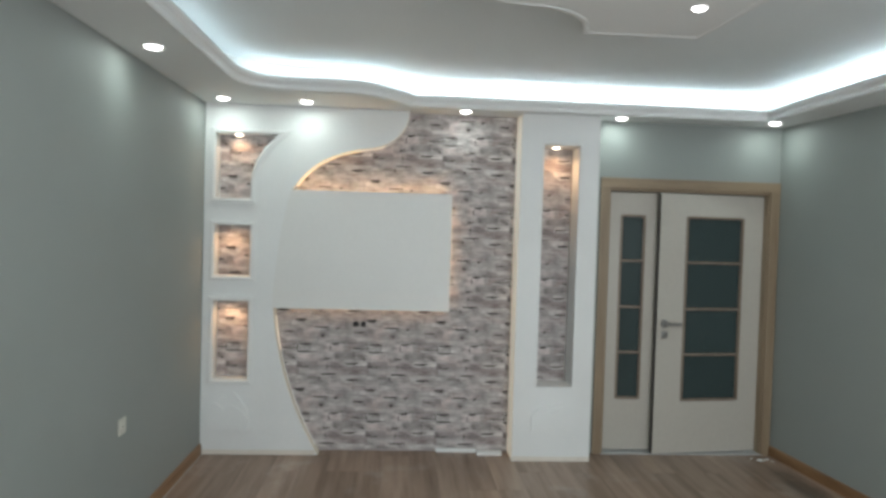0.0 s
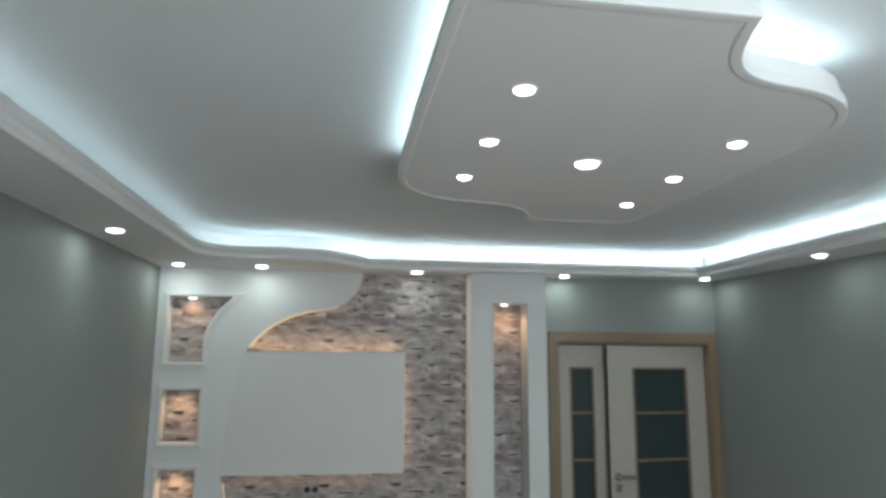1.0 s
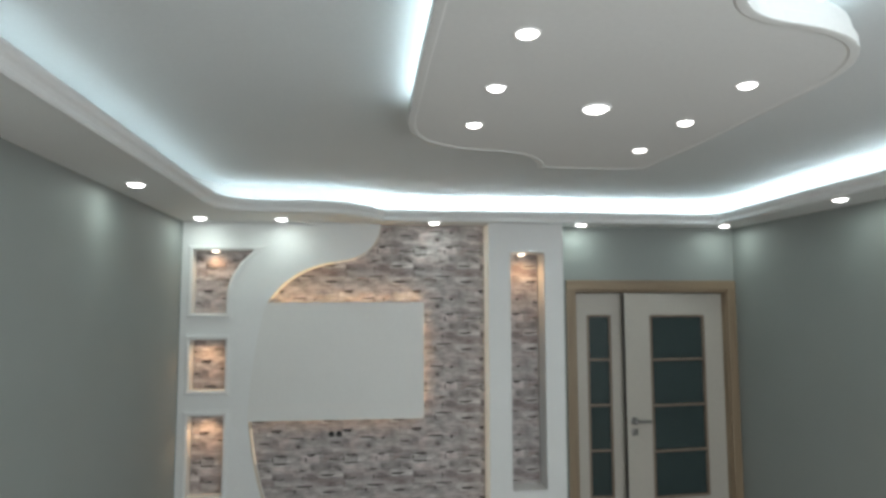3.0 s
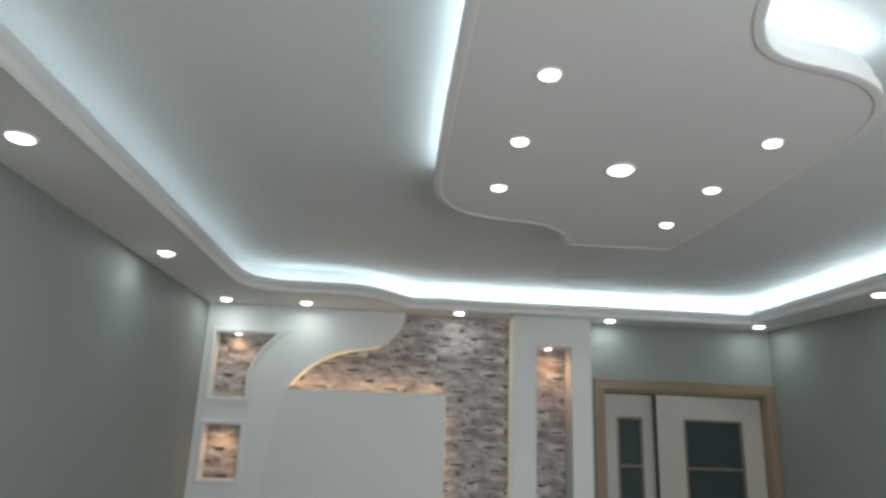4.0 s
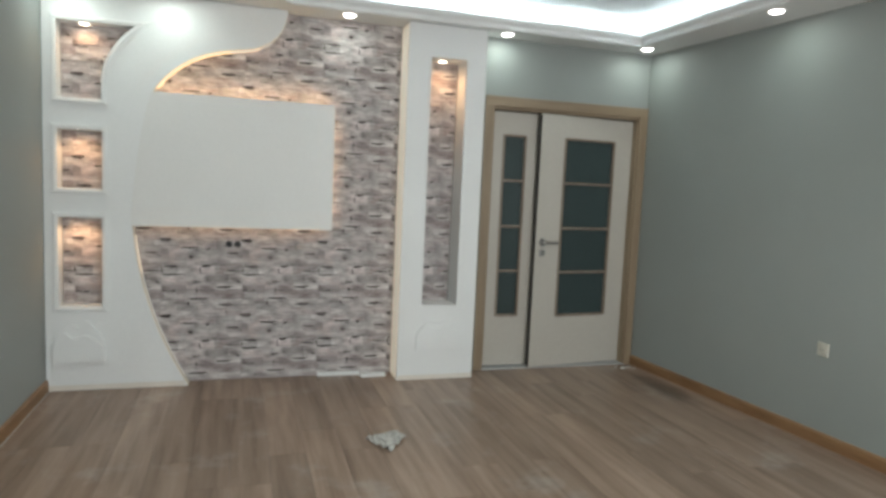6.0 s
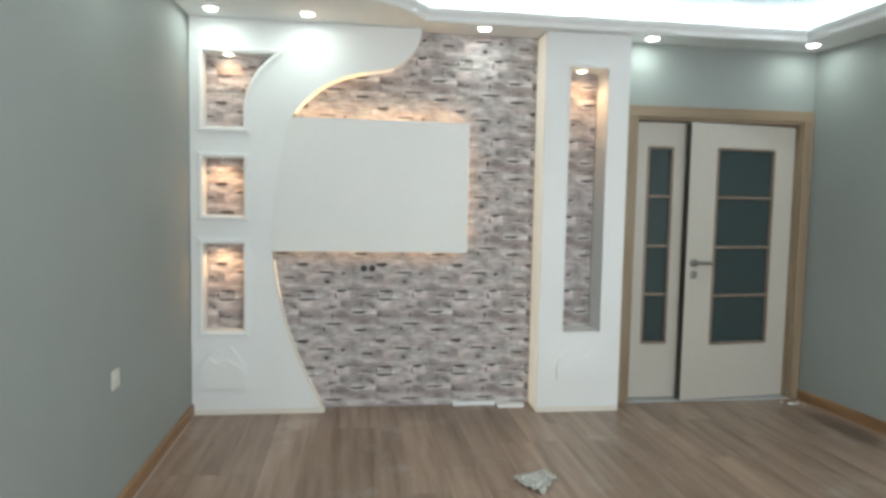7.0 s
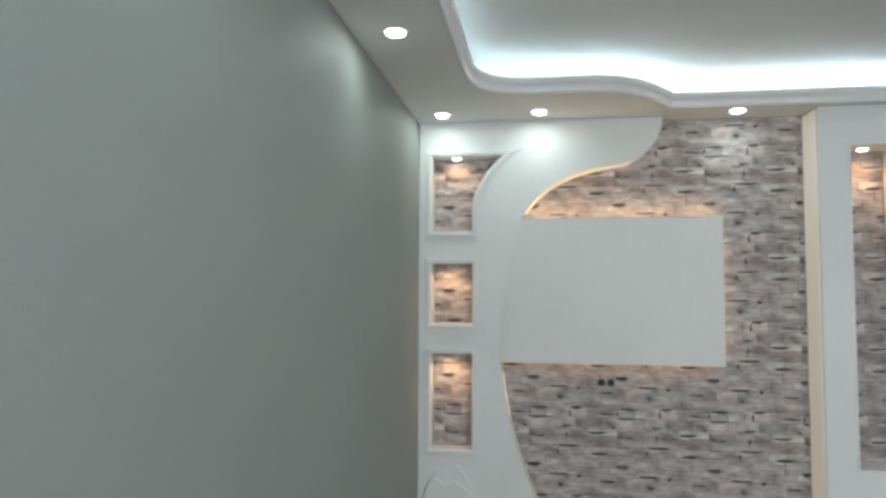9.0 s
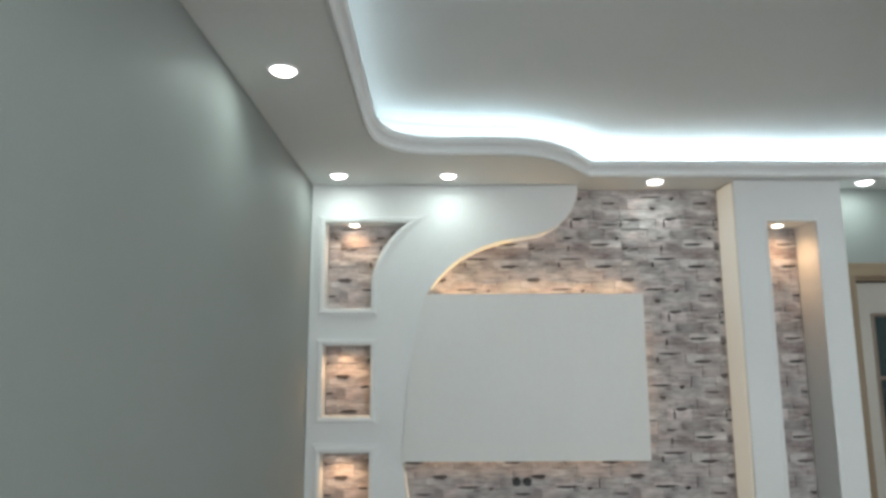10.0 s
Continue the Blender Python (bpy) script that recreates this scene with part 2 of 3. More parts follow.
def box(bm, x0, x1, y0, y1, z0, z1, bevel=0.0, m=None):
    made = bmesh.ops.create_cube(bm, size=1.0)["verts"]
    for v in made:
        v.co = Vector(((x0 + x1) / 2 + v.co.x * (x1 - x0), (y0 + y1) / 2 + v.co.y * (y1 - y0), (z0 + z1) / 2 + v.co.z * (z1 - z0)))
    if bevel:
        edges = list({e for v in made for e in v.link_edges})
        made = bmesh.ops.bevel(bm, geom=edges, offset=bevel, segments=2, affect="EDGES", profile=0.6)["verts"]
    if m is not None:
        bmesh.ops.transform(bm, matrix=m, verts=[v for v in made if v.is_valid])
    return bm


def boxed(*args, **kw):
    return box(bmesh.new(), *args, **kw)


def bezier(p0, p1, p2, p3, n=12):
    out = []
    for i in range(n + 1):
        t = i / n
        s = 1 - t
        out.append(tuple(s**3 * a + 3 * s * s * t * b + 3 * s * t * t * c + t**3 * d for a, b, c, d in zip(p0, p1, p2, p3)))
    return out


def board(loops, y0, y1, axis="xz"):
    """A flat board from an outline and holes, from y0 to y1 (axis xz) or z0 to z1 (axis xy)."""
    bm = bmesh.new()
    edges = []
    for loop in loops:
        vs = [bm.verts.new((a, y0, b) if axis == "xz" else (a, b, y0)) for a, b in loop]
        edges += [bm.edges.new((vs[i], vs[(i + 1) % len(vs)])) for i in range(len(vs))]
    bmesh.ops.triangle_fill(bm, use_beauty=True, edges=edges)
    top = bmesh.ops.extrude_face_region(bm, geom=list(bm.faces))["geom"]
    shift = (0, y1 - y0, 0) if axis == "xz" else (0, 0, y1 - y0)
    bmesh.ops.translate(bm, vec=shift, verts=[g for g in top if isinstance(g, bmesh.types.BMVert)])
    return bm


def rect(x0, x1, z0, z1):
    return [(x0, z0), (x1, z0), (x1, z1), (x0, z1)]


def sweep(path, profile, closed=True, axis="xy", swap=1.0):
    """Sweeps a profile of (outward, height) along a path in plan (or, axis xz, in elevation, height running in -y)."""
    n = len(path)
    rings = []
    bm = bmesh.new()
    for i, p in enumerate(path):
        p = Vector(p)
        a = Vector(path[i - 1]) if (closed or i > 0) else None
        c = Vector(path[(i + 1) % n]) if (closed or i < n - 1) else None
        dirs = [d.normalized() for d in ((p - a) if a else None, (c - p) if c else None) if d is not None and d.length > 1e-7]
        norms = [Vector((d.y, -d.x)) * swap for d in dirs]
        nn = sum(norms, Vector((0, 0))).normalized()
        k = 1.0 / max(0.35, nn.dot(norms[0]))
        ring = []
        for d, h in profile:
            q = p + nn * d * k
            ring.append(bm.verts.new((q.x, q.y, h) if axis == "xy" else (q.x, h, q.y)))
        rings.append(ring)
    for i in range(n if closed else n - 1):
        r, s = rings[i], rings[(i + 1) % n]
        for j in range(len(profile) - 1):
            bm.faces.new((r[j], r[j + 1], s[j + 1], s[j]))
    if not closed:
        for r in (rings[0], rings[-1]):
            if len(r) > 2:
                bm.faces.new(r)
    return bm


def disc(bm, x, y, z, r, n=24, up=False):
    vs = [bm.verts.new((x + r * math.cos(2 * math.pi * i / n), y + r * math.sin(2 * math.pi * i / n), z)) for i in range(n)]
    bm.faces.new(vs)
    return bm


def lathe(profile, n=28, m=None):
    """A turned body about z from (radius, height) pairs."""
    bm = bmesh.new()
    rings = [[bm.verts.new((r * math.cos(2 * math.pi * i / n), r * math.sin(2 * math.pi * i / n), z)) for i in range(n)] for r, z in profile]
    for a, b in zip(rings, rings[1:]):
        for i in range(n):
            bm.faces.new((a[i], a[(i + 1) % n], b[(i + 1) % n], b[i]))
    if m is not None:
        bmesh.ops.transform(bm, matrix=m, verts=bm.verts)
    return bm


# ---- floor, walls, ceiling ----
floor = structure(mesh_object("floor", boxed(-0.15, 5.1, BACK - 0.15, 2.4, -0.14, -0.012), M_JOINT), "brown laminate plank floor with dust and scuffs", "floor")

wall_west = structure(mesh_object("wall_west", boxed(-0.16, 0.0, BACK - 0.15, 0.40, -0.12, CEIL), M_WALL), "plain sage grey painted wall", "wall")
ye = (BACK - 0.15, 0.40)
ring = [(east(ye[0]), ye[0]), (east(ye[0]) + 0.16, ye[0]), (east(ye[1]) + 0.16, ye[1]), (east(ye[1]), ye[1])]
wall_east = structure(mesh_object("wall_east", board([ring], -0.12, CEIL, "xy"), M_WALL), "plain sage grey painted wall", "wall")
WIN = (1.4, 3.9, 0.85, 2.30)
wall_south = structure(mesh_object("wall_south", board([rect(0.0, east(BACK), -0.12, CEIL), rect(*WIN)], BACK - 0.15, BACK), M_WALL), "plain sage grey wall with a wide window", "wall")
window = thing("window_1", "wide white window letting daylight in", "window", kind="structure", at=(2.4, BACK, WIN[2]))
for nm, b in (("window_frame", (WIN[0], WIN[0] + 0.06, WIN[2], WIN[3])), ("window_frame", (WIN[1] - 0.06, WIN[1], WIN[2], WIN[3])), ("window_frame", (WIN[0] + 0.06, WIN[1] - 0.06, WIN[2], WIN[2] + 0.06)), ("window_frame", (WIN[0] + 0.06, WIN[1] - 0.06, WIN[3] - 0.06, WIN[3])), ("mullion", (2.62, 2.68, WIN[2] + 0.06, WIN[3] - 0.06))):
    part(nm, boxed(b[0], b[1], BACK - 0.12, BACK - 0.06, b[2], b[3], bevel=0.004), M_PLASTIC, window)
day = bpy.data.lights.new("window_daylight", "AREA")
day.shape, day.size, day.size_y, day.energy, day.color = "RECTANGLE", WIN[1] - WIN[0] - 0.1, WIN[3] - WIN[2] - 0.1, DAY_W, DAY
new("window_daylight", day).matrix_world = Matrix.Translation(((WIN[0] + WIN[1]) / 2, BACK - 0.03, (WIN[2] + WIN[3]) / 2)) @ Matrix.Rotation(radians(90), 4, "X")
wall_north = structure(mesh_object("wall_north", boxed(0.0, PIL_X1 - 0.02, STONE_Y + 0.012, 0.40, -0.12, CEIL), M_WALL), "wall behind the media unit", "wall")
OPEN_X0, OPEN_X1, OPEN_Z = 3.030, 4.335, 2.074
wall_door = structure(mesh_object("wall_north_door", board([[(PIL_X1 - 0.02, -0.12), (OPEN_X0, -0.12), (OPEN_X0, OPEN_Z), (OPEN_X1, OPEN_Z), (OPEN_X1, -0.12), (4.42, -0.12), (4.42, CEIL), (PIL_X1 - 0.02, CEIL)]], DOOR_Y, 0.34), M_WALL), "sage grey wall around the double door", "wall")
ceiling = structure(mesh_object("ceiling", boxed(-0.15, 5.1, BACK - 0.15, 0.40, CEIL, CEIL + 0.12), M_CEIL), "white painted ceiling above the cove", "ceiling")

# hall behind the door
hall = structure(mesh_object("hall_wall", boxed(2.2, 5.1, 2.25, 2.4, -0.1, 2.8), M_HALL), "dim hall wall behind the door", "wall")
for nm, b in (("hall_wall_side", (2.2, 2.35, 0.40, 2.25, -0.1, 2.8)), ("hall_wall_far_side", (4.95, 5.1, 0.40, 2.25, -0.1, 2.8)), ("hall_ceiling", (2.2, 5.1, 0.40, 2.4, 2.8, 2.9))):
    structure(mesh_object(nm, boxed(*b), M_HALL), "dim unlit hall surface", "wall")

# cove: inner edge of the dropped soffit, walked clockwise from the near west corner
NEAR = BACK + 0.45
S1 = bezier((0.395, -0.88), (0.395, -0.58), (0.52, -0.49), (0.74, -0.487), 10)
S2 = bezier((0.98, -0.487), (1.24, -0.48), (1.32, -0.36), (1.49, -0.105), 14)
cove = [((0.395, NEAR), "c0"), ((0.395, -3.4), "w"), ((0.395, -2.0), "w")]
cove += [(p, "w" if i < 5 else ("c1" if i == 5 else "n")) for i, p in enumerate(S1)]
cove += [(p, "n") for p in S2]
xr = lambda y: 4.13 + 0.02 * (-0.1 - y)
cove += [((2.3, -0.10), "n"), ((3.2, -0.095), "n"), ((xr(-0.09), -0.09), "c2"), ((xr(-2), -2.0), "e"), ((xr(NEAR), NEAR), "c3")]
NORTH = 0.30


def wall_point(p, side):
    x, y = p
    return {"w": (0.002, y), "n": (x, NORTH), "e": (east(y) - 0.002, y), "c0": (0.002, BACK), "c1": (0.002, NORTH), "c2": (east(NORTH) - 0.002, NORTH), "c3": (east(BACK), BACK)}[side]


bm = bmesh.new()
lo_in = [bm.verts.new((*p, SOFFIT)) for p, s in cove]
lo_out = [bm.verts.new((*wall_point(p, s), SOFFIT)) for p, s in cove]
hi_in = [bm.verts.new((*p, SOFFIT + 0.03)) for p, s in cove]
hi_out = [bm.verts.new((*wall_point(p, s), SOFFIT + 0.03)) for p, s in cove]
k = len(cove)
for i in range(k):
    j = (i + 1) % k
    for a, b in ((lo_in, lo_out), (hi_in, hi_out), (lo_in, hi_in), (lo_out, hi_out)):
        bm.faces.new((a[i], a[j], b[j], b[i]))
soffit = structure(mesh_object("ceiling_soffit", bm, M_SOFFIT), "white dropped ceiling border with an S curved edge", "ceiling")

cove_path = [p for p, s in cove]
LIP = [(-0.004, SOFFIT - 0.004), (0.006, SOFFIT - 0.006), (0.012, SOFFIT + 0.004), (0.012, SOFFIT + 0.02), (0.018, SOFFIT + 0.034), (0.030, SOFFIT + 0.046), (0.036, SOFFIT + 0.06), (0.036, SOFFIT + 0.072), (0.028, SOFFIT + 0.076), (0.012, SOFFIT + 0.076), (-0.004, SOFFIT + 0.03), (-0.004, SOFFIT - 0.004)]
structure(mesh_object("cove_backing_trim", sweep(cove_path, [(-0.130, SOFFIT + 0.031), (-0.118, SOFFIT + 0.031), (-0.118, CEIL - 0.001), (-0.130, CEIL - 0.001), (-0.130, SOFFIT + 0.031)]), M_WHITE), "white board closing the back of the cove channel", "cove")
structure(mesh_object("cove_ledge_trim", sweep(cove_path, [(-0.046, SOFFIT + 0.031), (-0.018, SOFFIT + 0.031), (-0.018, SOFFIT + 0.0625), (-0.046, SOFFIT + 0.0625), (-0.046, SOFFIT + 0.031)]), M_WHITE), "white batten carrying the LED strip", "cove")
cornice = structure(mesh_object("cornice_trim", sweep(cove_path, LIP), M_WHITE), "white moulded cornice along the cove edge", "cornice")

# cold strip lying on the soffit behind the cornice
LED = [(-0.038, SOFFIT + 0.063), (-0.026, SOFFIT + 0.063), (-0.026, SOFFIT + 0.072), (-0.038, SOFFIT + 0.072), (-0.038, SOFFIT + 0.063)]
strip = thing("led_strip", "cold white LED strip hidden on the cove ledge", "LED strip", at=(2.2, 0, SOFFIT + 0.03))
west_n = 3 + 6
part("diode_tape", sweep(cove_path[:west_n], LED, closed=False), M_COOLDIM, strip, "dimmer run of cold diodes")
bulge_n = 3 + len(S1) + len(S2) - 4
part("diode_tape", sweep(cove_path[west_n - 1:bulge_n], LED, closed=False), M_COOLMID, strip)
part("diode_tape", sweep(cove_path[bulge_n - 1:] + cove_path[:1], LED, closed=False), M_COOLLED, strip)

# ---- hanging ceiling panel ----
PZ = 2.615
PA = bezier((1.553, -2.62), (1.553, -2.28), (1.74, -2.19), (1.92, -2.172), 10)
PB = bezier((1.92, -2.172), (2.11, -2.155), (2.20, -2.04), (2.235, -1.845), 10)
PC = bezier((2.822, -3.07), (2.822, -3.41), (2.65, -3.50), (2.47, -3.535), 10)
PD = bezier((2.47, -3.535), (2.28, -3.56), (2.235, -3.65), (2.185, -3.835), 10)
outline = [(1.572, -3.845), (1.558, -3.2)] + PA + PB[1:] + [(2.775, -1.85), (2.81, -2.4)] + PC + PD[1:]
drop = thing("hanging_ceiling_panel", "white plasterboard ceiling panel with two S curved corners", "ceiling panel", at=(2.2, -2.84, PZ))
part("panel_board", board([outline], PZ, PZ + 0.03, "xy"), M_SOFFIT, drop)
RIM = [(-0.028, PZ + 0.002), (-0.028, PZ - 0.0005), (-0.0225, PZ - 0.003), (-0.006, PZ - 0.003), (0.001, PZ - 0.002), (0.001, PZ + 0.003), (-0.003, PZ + 0.010), (-0.008, PZ + 0.034), (-0.013, PZ + 0.060), (-0.016, PZ + 0.080), (-0.019, PZ + 0.084), (-0.028, PZ + 0.084), (-0.030, PZ + 0.02), (-0.028, PZ + 0.002)]
part("moulded_rim", sweep(outline, RIM, swap=-1.0), M_SOFFIT, drop)
for hx, hy in ((1.9, -3.3), (2.5, -3.3), (1.9, -2.5), (2.5, -2.3)):
    part("hanger", boxed(hx - 0.03, hx + 0.03, hy - 0.03, hy + 0.03, PZ + 0.03, CEIL), M_CEIL, drop)
PLED = [(-0.046, PZ + 0.078), (-0.032, PZ + 0.078), (-0.032, PZ + 0.095), (-0.046, PZ + 0.095), (-0.046, PZ + 0.078)]
part("strip_batten", sweep(outline, [(-0.052, PZ + 0.030), (-0.029, PZ + 0.030), (-0.029, PZ + 0.0775), (-0.052, PZ + 0.0775), (-0.052, PZ + 0.030)], swap=-1.0), M_WHITE, drop)
strip = thing("led_strip", "cold white LED strip on top of the hanging panel", "LED strip", at=(2.2, -2.84, PZ + 0.03))
part("diode_tape", sweep(PC[5:] + PD[1:] + [(1.572, -3.845), (1.558, -3.2)] + PA[:4], PLED, closed=False, swap=-1.0), M_COOLPANEL, strip)

# ---- ceiling spots ----
RING = [(0.040, -0.001), (0.042, -0.005), (0.049, -0.006), (0.053, -0.004), (0.054, 0.0)]


def spot_light(x, y, z, size=1.0, warm=False, watts=SPOT_W, cone=168, label="", group="ceiling spots"):
    ob = thing("ceiling_spot", label or "round recessed white LED ceiling spot, switched on", "spotlight", group, at=(x, y, z))
    m = Matrix.Translation((x, y, z)) @ Matrix.Diagonal((size, size, size, 1))
    part("trim_ring", lathe(RING, m=m), M_WHITE, ob)
    part("lens", lathe([(0.041, -0.001), (0.040, -0.006), (0.035, -0.011), (0.024, -0.015), (0.011, -0.017), (0.0, -0.0175)], m=m), M_WARMLENS if warm else M_LENS, ob, "glowing lens")
    if warm:
        lamp = bpy.data.lights.new("spot_lamp", "SPOT")
        lamp.spot_size, lamp.spot_blend, lamp.shadow_soft_size = radians(cone), 1.0, 0.045
        lamp.color = (1.0, 0.59, 0.30)
    else:
        lamp = bpy.data.lights.new("spot_lamp", "AREA")
        lamp.shape, lamp.size = "DISK", 0.07 * size
        lamp.color = (0.86, 1.0, 0.95)
    lamp.energy = watts
    new("spot_lamp", lamp).matrix_world = Matrix.Translation((x, y, z - (0.035 if warm else 0.0195 * size)))
    return ob


# the last four are unseen, added to light the near end of the room
for x, y in ((0.18, -1.415), (0.178, -0.117), (0.754, -0.111), (3.058, 0.02), (4.215, -0.032), (4.25, -1.306), (0.2, -2.87), (0.2, -4.3), (0.9, -5.78), (2.3, -5.78), (3.7, -5.78)):
    spot_light(x, y, SOFFIT)
spot_light(1.888, 0.005, SOFFIT, watts=SPOT_W * 0.6)
for x, y in ((1.813, -3.411), (1.81, -2.998), (1.804, -2.578), (2.586, -3.1), (2.589, -2.682), (2.591, -2.25)):
    spot_light(x, y, PZ, 0.66, watts=PANEL_SPOT_W, group="panel spots")
spot_light(2.195, -2.823, PZ, 1.0, watts=PANEL_SPOT_W * 1.5, label="larger round LED spot in the middle of the panel", group="panel spots")

# ---- media wall: plaster column with niches and S curves ----
TOP = SOFFIT - 0.002
UP1 = bezier((1.48, TOP), (1.475, 2.42), (1.37, 2.318), (1.20, 2.293), 14)
UP2 = bezier((1.20, 2.293), (0.98, 2.262), (0.78, 2.205), (0.63, 1.962), 16)
LOW = bezier((0.513, 1.09), (0.545, 0.70), (0.66, 0.34), (0.862, 0.0), 18)
N1C = bezier((0.335, 2.03), (0.345, 2.17), (0.435, 2.29), (0.53, 2.365), 10)
NICHE1 = [(0.083, 1.893), (0.335, 1.893)] + N1C + [(0.083, 2.365)]
NICHE2 = rect(0.083, 0.337, 1.325, 1.695)
NICHE3 = rect(0.083, 0.335, 0.562, 1.138)
unit = thing("plaster_media_column", "white plaster media wall column with S curved edges and three lit niches", "wall unit", at=(0.4, UNIT_Y, 0))
column = [(0.002, 0.0)] + [(0.862, 0.0)] + LOW[::-1][1:] + UP2[::-1] + UP1[::-1][1:] + [(0.002, TOP)]
for curve in (UP1[:-1] + UP2, LOW):
    part("curved_edge", sweep(curve, [(-0.003, UNIT_Y + 0.004), (-0.003, 0.183), (0.001, 0.183), (0.001, UNIT_Y + 0.004), (-0.003, UNIT_Y + 0.004)], closed=False, axis="xz"), M_CREAM, unit, "cream curved edge")
part("column_board", board([column, NICHE1, NICHE2, NICHE3], UNIT_Y, 0.165), M_WHITE, unit)


def band(loop, width, y, proud):
    """A flat moulding round an opening, standing proud of the face at y."""
    prof = [(0.0, y + 0.002), (0.0, y - proud * 0.6), (width * 0.22, y - proud), (width * 0.55, y - proud), (width * 0.7, y - proud * 0.55), (width, y - proud * 0.5), (width, y + 0.002)]
    return sweep(loop, prof, axis="xz")


for loop in (NICHE1, NICHE2, NICHE3):
    part("niche_liner", sweep(loop, [(0.0, 0.1655), (0.0, STONE_Y - 0.003), (0.012, STONE_Y - 0.003), (0.012, 0.1655), (0.0, 0.1655)], axis="xz"), M_WHITE, unit)
    part("niche_moulding", band(loop, 0.046, UNIT_Y, 0.015), M_WHITE, unit, "raised white moulding round a niche")


def relief(parent, x0, x1, z0, z1, y, deep, soft, ridge, crown):
    """A shallow plaster plaque: raised field with a wavy crest over a second, fainter layer."""
    w, h = x1 - x0, z1 - z0
    n = 48
    def wave(stops, lo, hi, soft):
        out = []
        for i in range(n + 1):
            t = i / n
            k = sum(float(np.interp(t + d, *stops)) for d in (-soft, -soft / 2, 0, soft / 2, soft)) / 5
            out.append((x0 + w * (lo + (hi - lo) * t), z0 + h * k))
        return out
    for nm, stops, lo, hi, foot, depth, lab in (("relief_back_layer", crown, 0.03, 0.97, 0.25, deep * 0.55, ""), ("relief_front_layer", ridge, 0.0, 1.0, 0.0, deep, "wavy raised plaster relief")):
        bm = board([[(x0 + w * lo, z0 + h * foot), (x0 + w * hi, z0 + h * foot)] + wave(stops, lo, hi, soft)[::-1]], y - depth, y + 0.001)
        part(nm, bm, M_WHITE, parent, lab)


relief(unit, 0.05, 0.352, 0.19, 0.475, UNIT_Y, 0.034, 0.05, ((0, 0.06, 0.22, 0.42, 0.62, 0.85, 1), (0.34, 0.58, 0.72, 0.54, 0.66, 0.50, 0.32)), ((0, 0.15, 0.38, 0.5, 0.66, 1), (0.50, 0.78, 0.90, 0.78, 1.0, 0.52)))

part("foot_band", boxed(0.004, 0.845, UNIT_Y - 0.002, UNIT_Y + 0.002, 0.0, 0.036), M_FOOT, unit, "cream filler band along the foot")

panel = thing("media_panel", "flat off-white floating TV panel with warm backlight", "TV panel", at=(1.2, PANEL_Y, 1.53))
edge = bezier((0.505, 1.093), (0.52, 1.40), (0.56, 1.75), (0.63, 1.968), 12)
bm = board([[(1.816, 1.093), (1.816, 1.968)] + edge[::-1]], PANEL_Y - 0.025, PANEL_Y + 0.05)
bmesh.ops.bevel(bm, geom=[e for e in bm.edges if e.calc_face_angle(0) > 0.9], offset=0.003, segments=2, affect="EDGES")
part("panel_face", bm, M_PANEL, panel)
# added lip that blocks the bright top strip from the camera
part("top_lip", boxed(0.66, 1.812, PANEL_Y - 0.024, PANEL_Y - 0.014, 1.967, 1.9705), M_PANEL, panel)
part("mounting_batten", boxed(0.95, 1.7, PANEL_Y + 0.05, STONE_Y + 0.01, 1.25, 1.35), M_WHITE, panel)
part("mounting_batten", boxed(0.95, 1.7, PANEL_Y + 0.05, STONE_Y + 0.01, 1.7, 1.8), M_WHITE, panel)


def tape(x0, x1, y0, y1, z0, z1, mt=M_WARMLED, label="warm white LED strip behind the media panel edge"):
    ob = thing("led_strip", label, "LED strip", "warm strips", at=((x0 + x1) / 2, y0, z0))
    part("diode_tape", boxed(x0, x1, y0, y1, z0, z1), mt, ob)


ty = PANEL_Y + 0.052
tape(0.70, 1.79, 0.137, 0.151, 1.9682, 1.9690, M_WARMTOP)
tape(0.56, 1.78, ty, ty + 0.006, 1.115, 1.125)
tape(1.785, 1.795, ty, ty + 0.006, 1.15, 1.90)
# glowing skins stand in for warm light on the curved edges, fading in steps
for loop, glow, y0 in ((LOW[1:6], M_EDGEDIM, 0.145), (LOW[5:-1], M_EDGEFAINT, 0.160), (UP1[-7:-3], M_EDGEFAINT, 0.14), (UP1[-4:-1] + UP2[:3], M_EDGEDIM, 0.11), (UP2[2:-1], M_EDGEGLOW, 0.100)):
    ob = thing("led_strip", "glowing skin over the curved plaster edge, standing in for warm light", "LED strip", "warm strips", at=(loop[0][0], 0.18, loop[0][1]))
    part("diode_tape", sweep(loop, [(-0.007, y0), (-0.007, 0.182), (-0.0035, 0.182), (-0.0035, y0), (-0.007, y0)], closed=False, axis="xz"), glow, ob)

# ---- plaster pillar with the tall niche ----
pillar = thing("niche_pillar", "white plaster pillar with a tall lit stone-backed niche", "pillar", at=(2.6, 0, 0))
TALL = rect(2.477, 2.742, 0.561, 2.352)
part("pillar_board", board([rect(PIL_X0, PIL_X1, 0.0, TOP), TALL], PIL_Y, STONE_Y - 0.004), M_WHITE, pillar)
part("cream_side", boxed(PIL_X0 - 0.003, PIL_X0 + 0.001, PIL_Y + 0.010, STONE_Y - 0.002, 0.0, TOP - 0.003), M_CREAM, pillar, "cream side face")
# a faint glow over the whole side face replaces warm light falling there
strip = thing("led_strip", "faintly glowing skin over the pillar's side face, standing in for warm light", "LED strip", "warm strips", at=(PIL_X0, 0.2, 0.0))
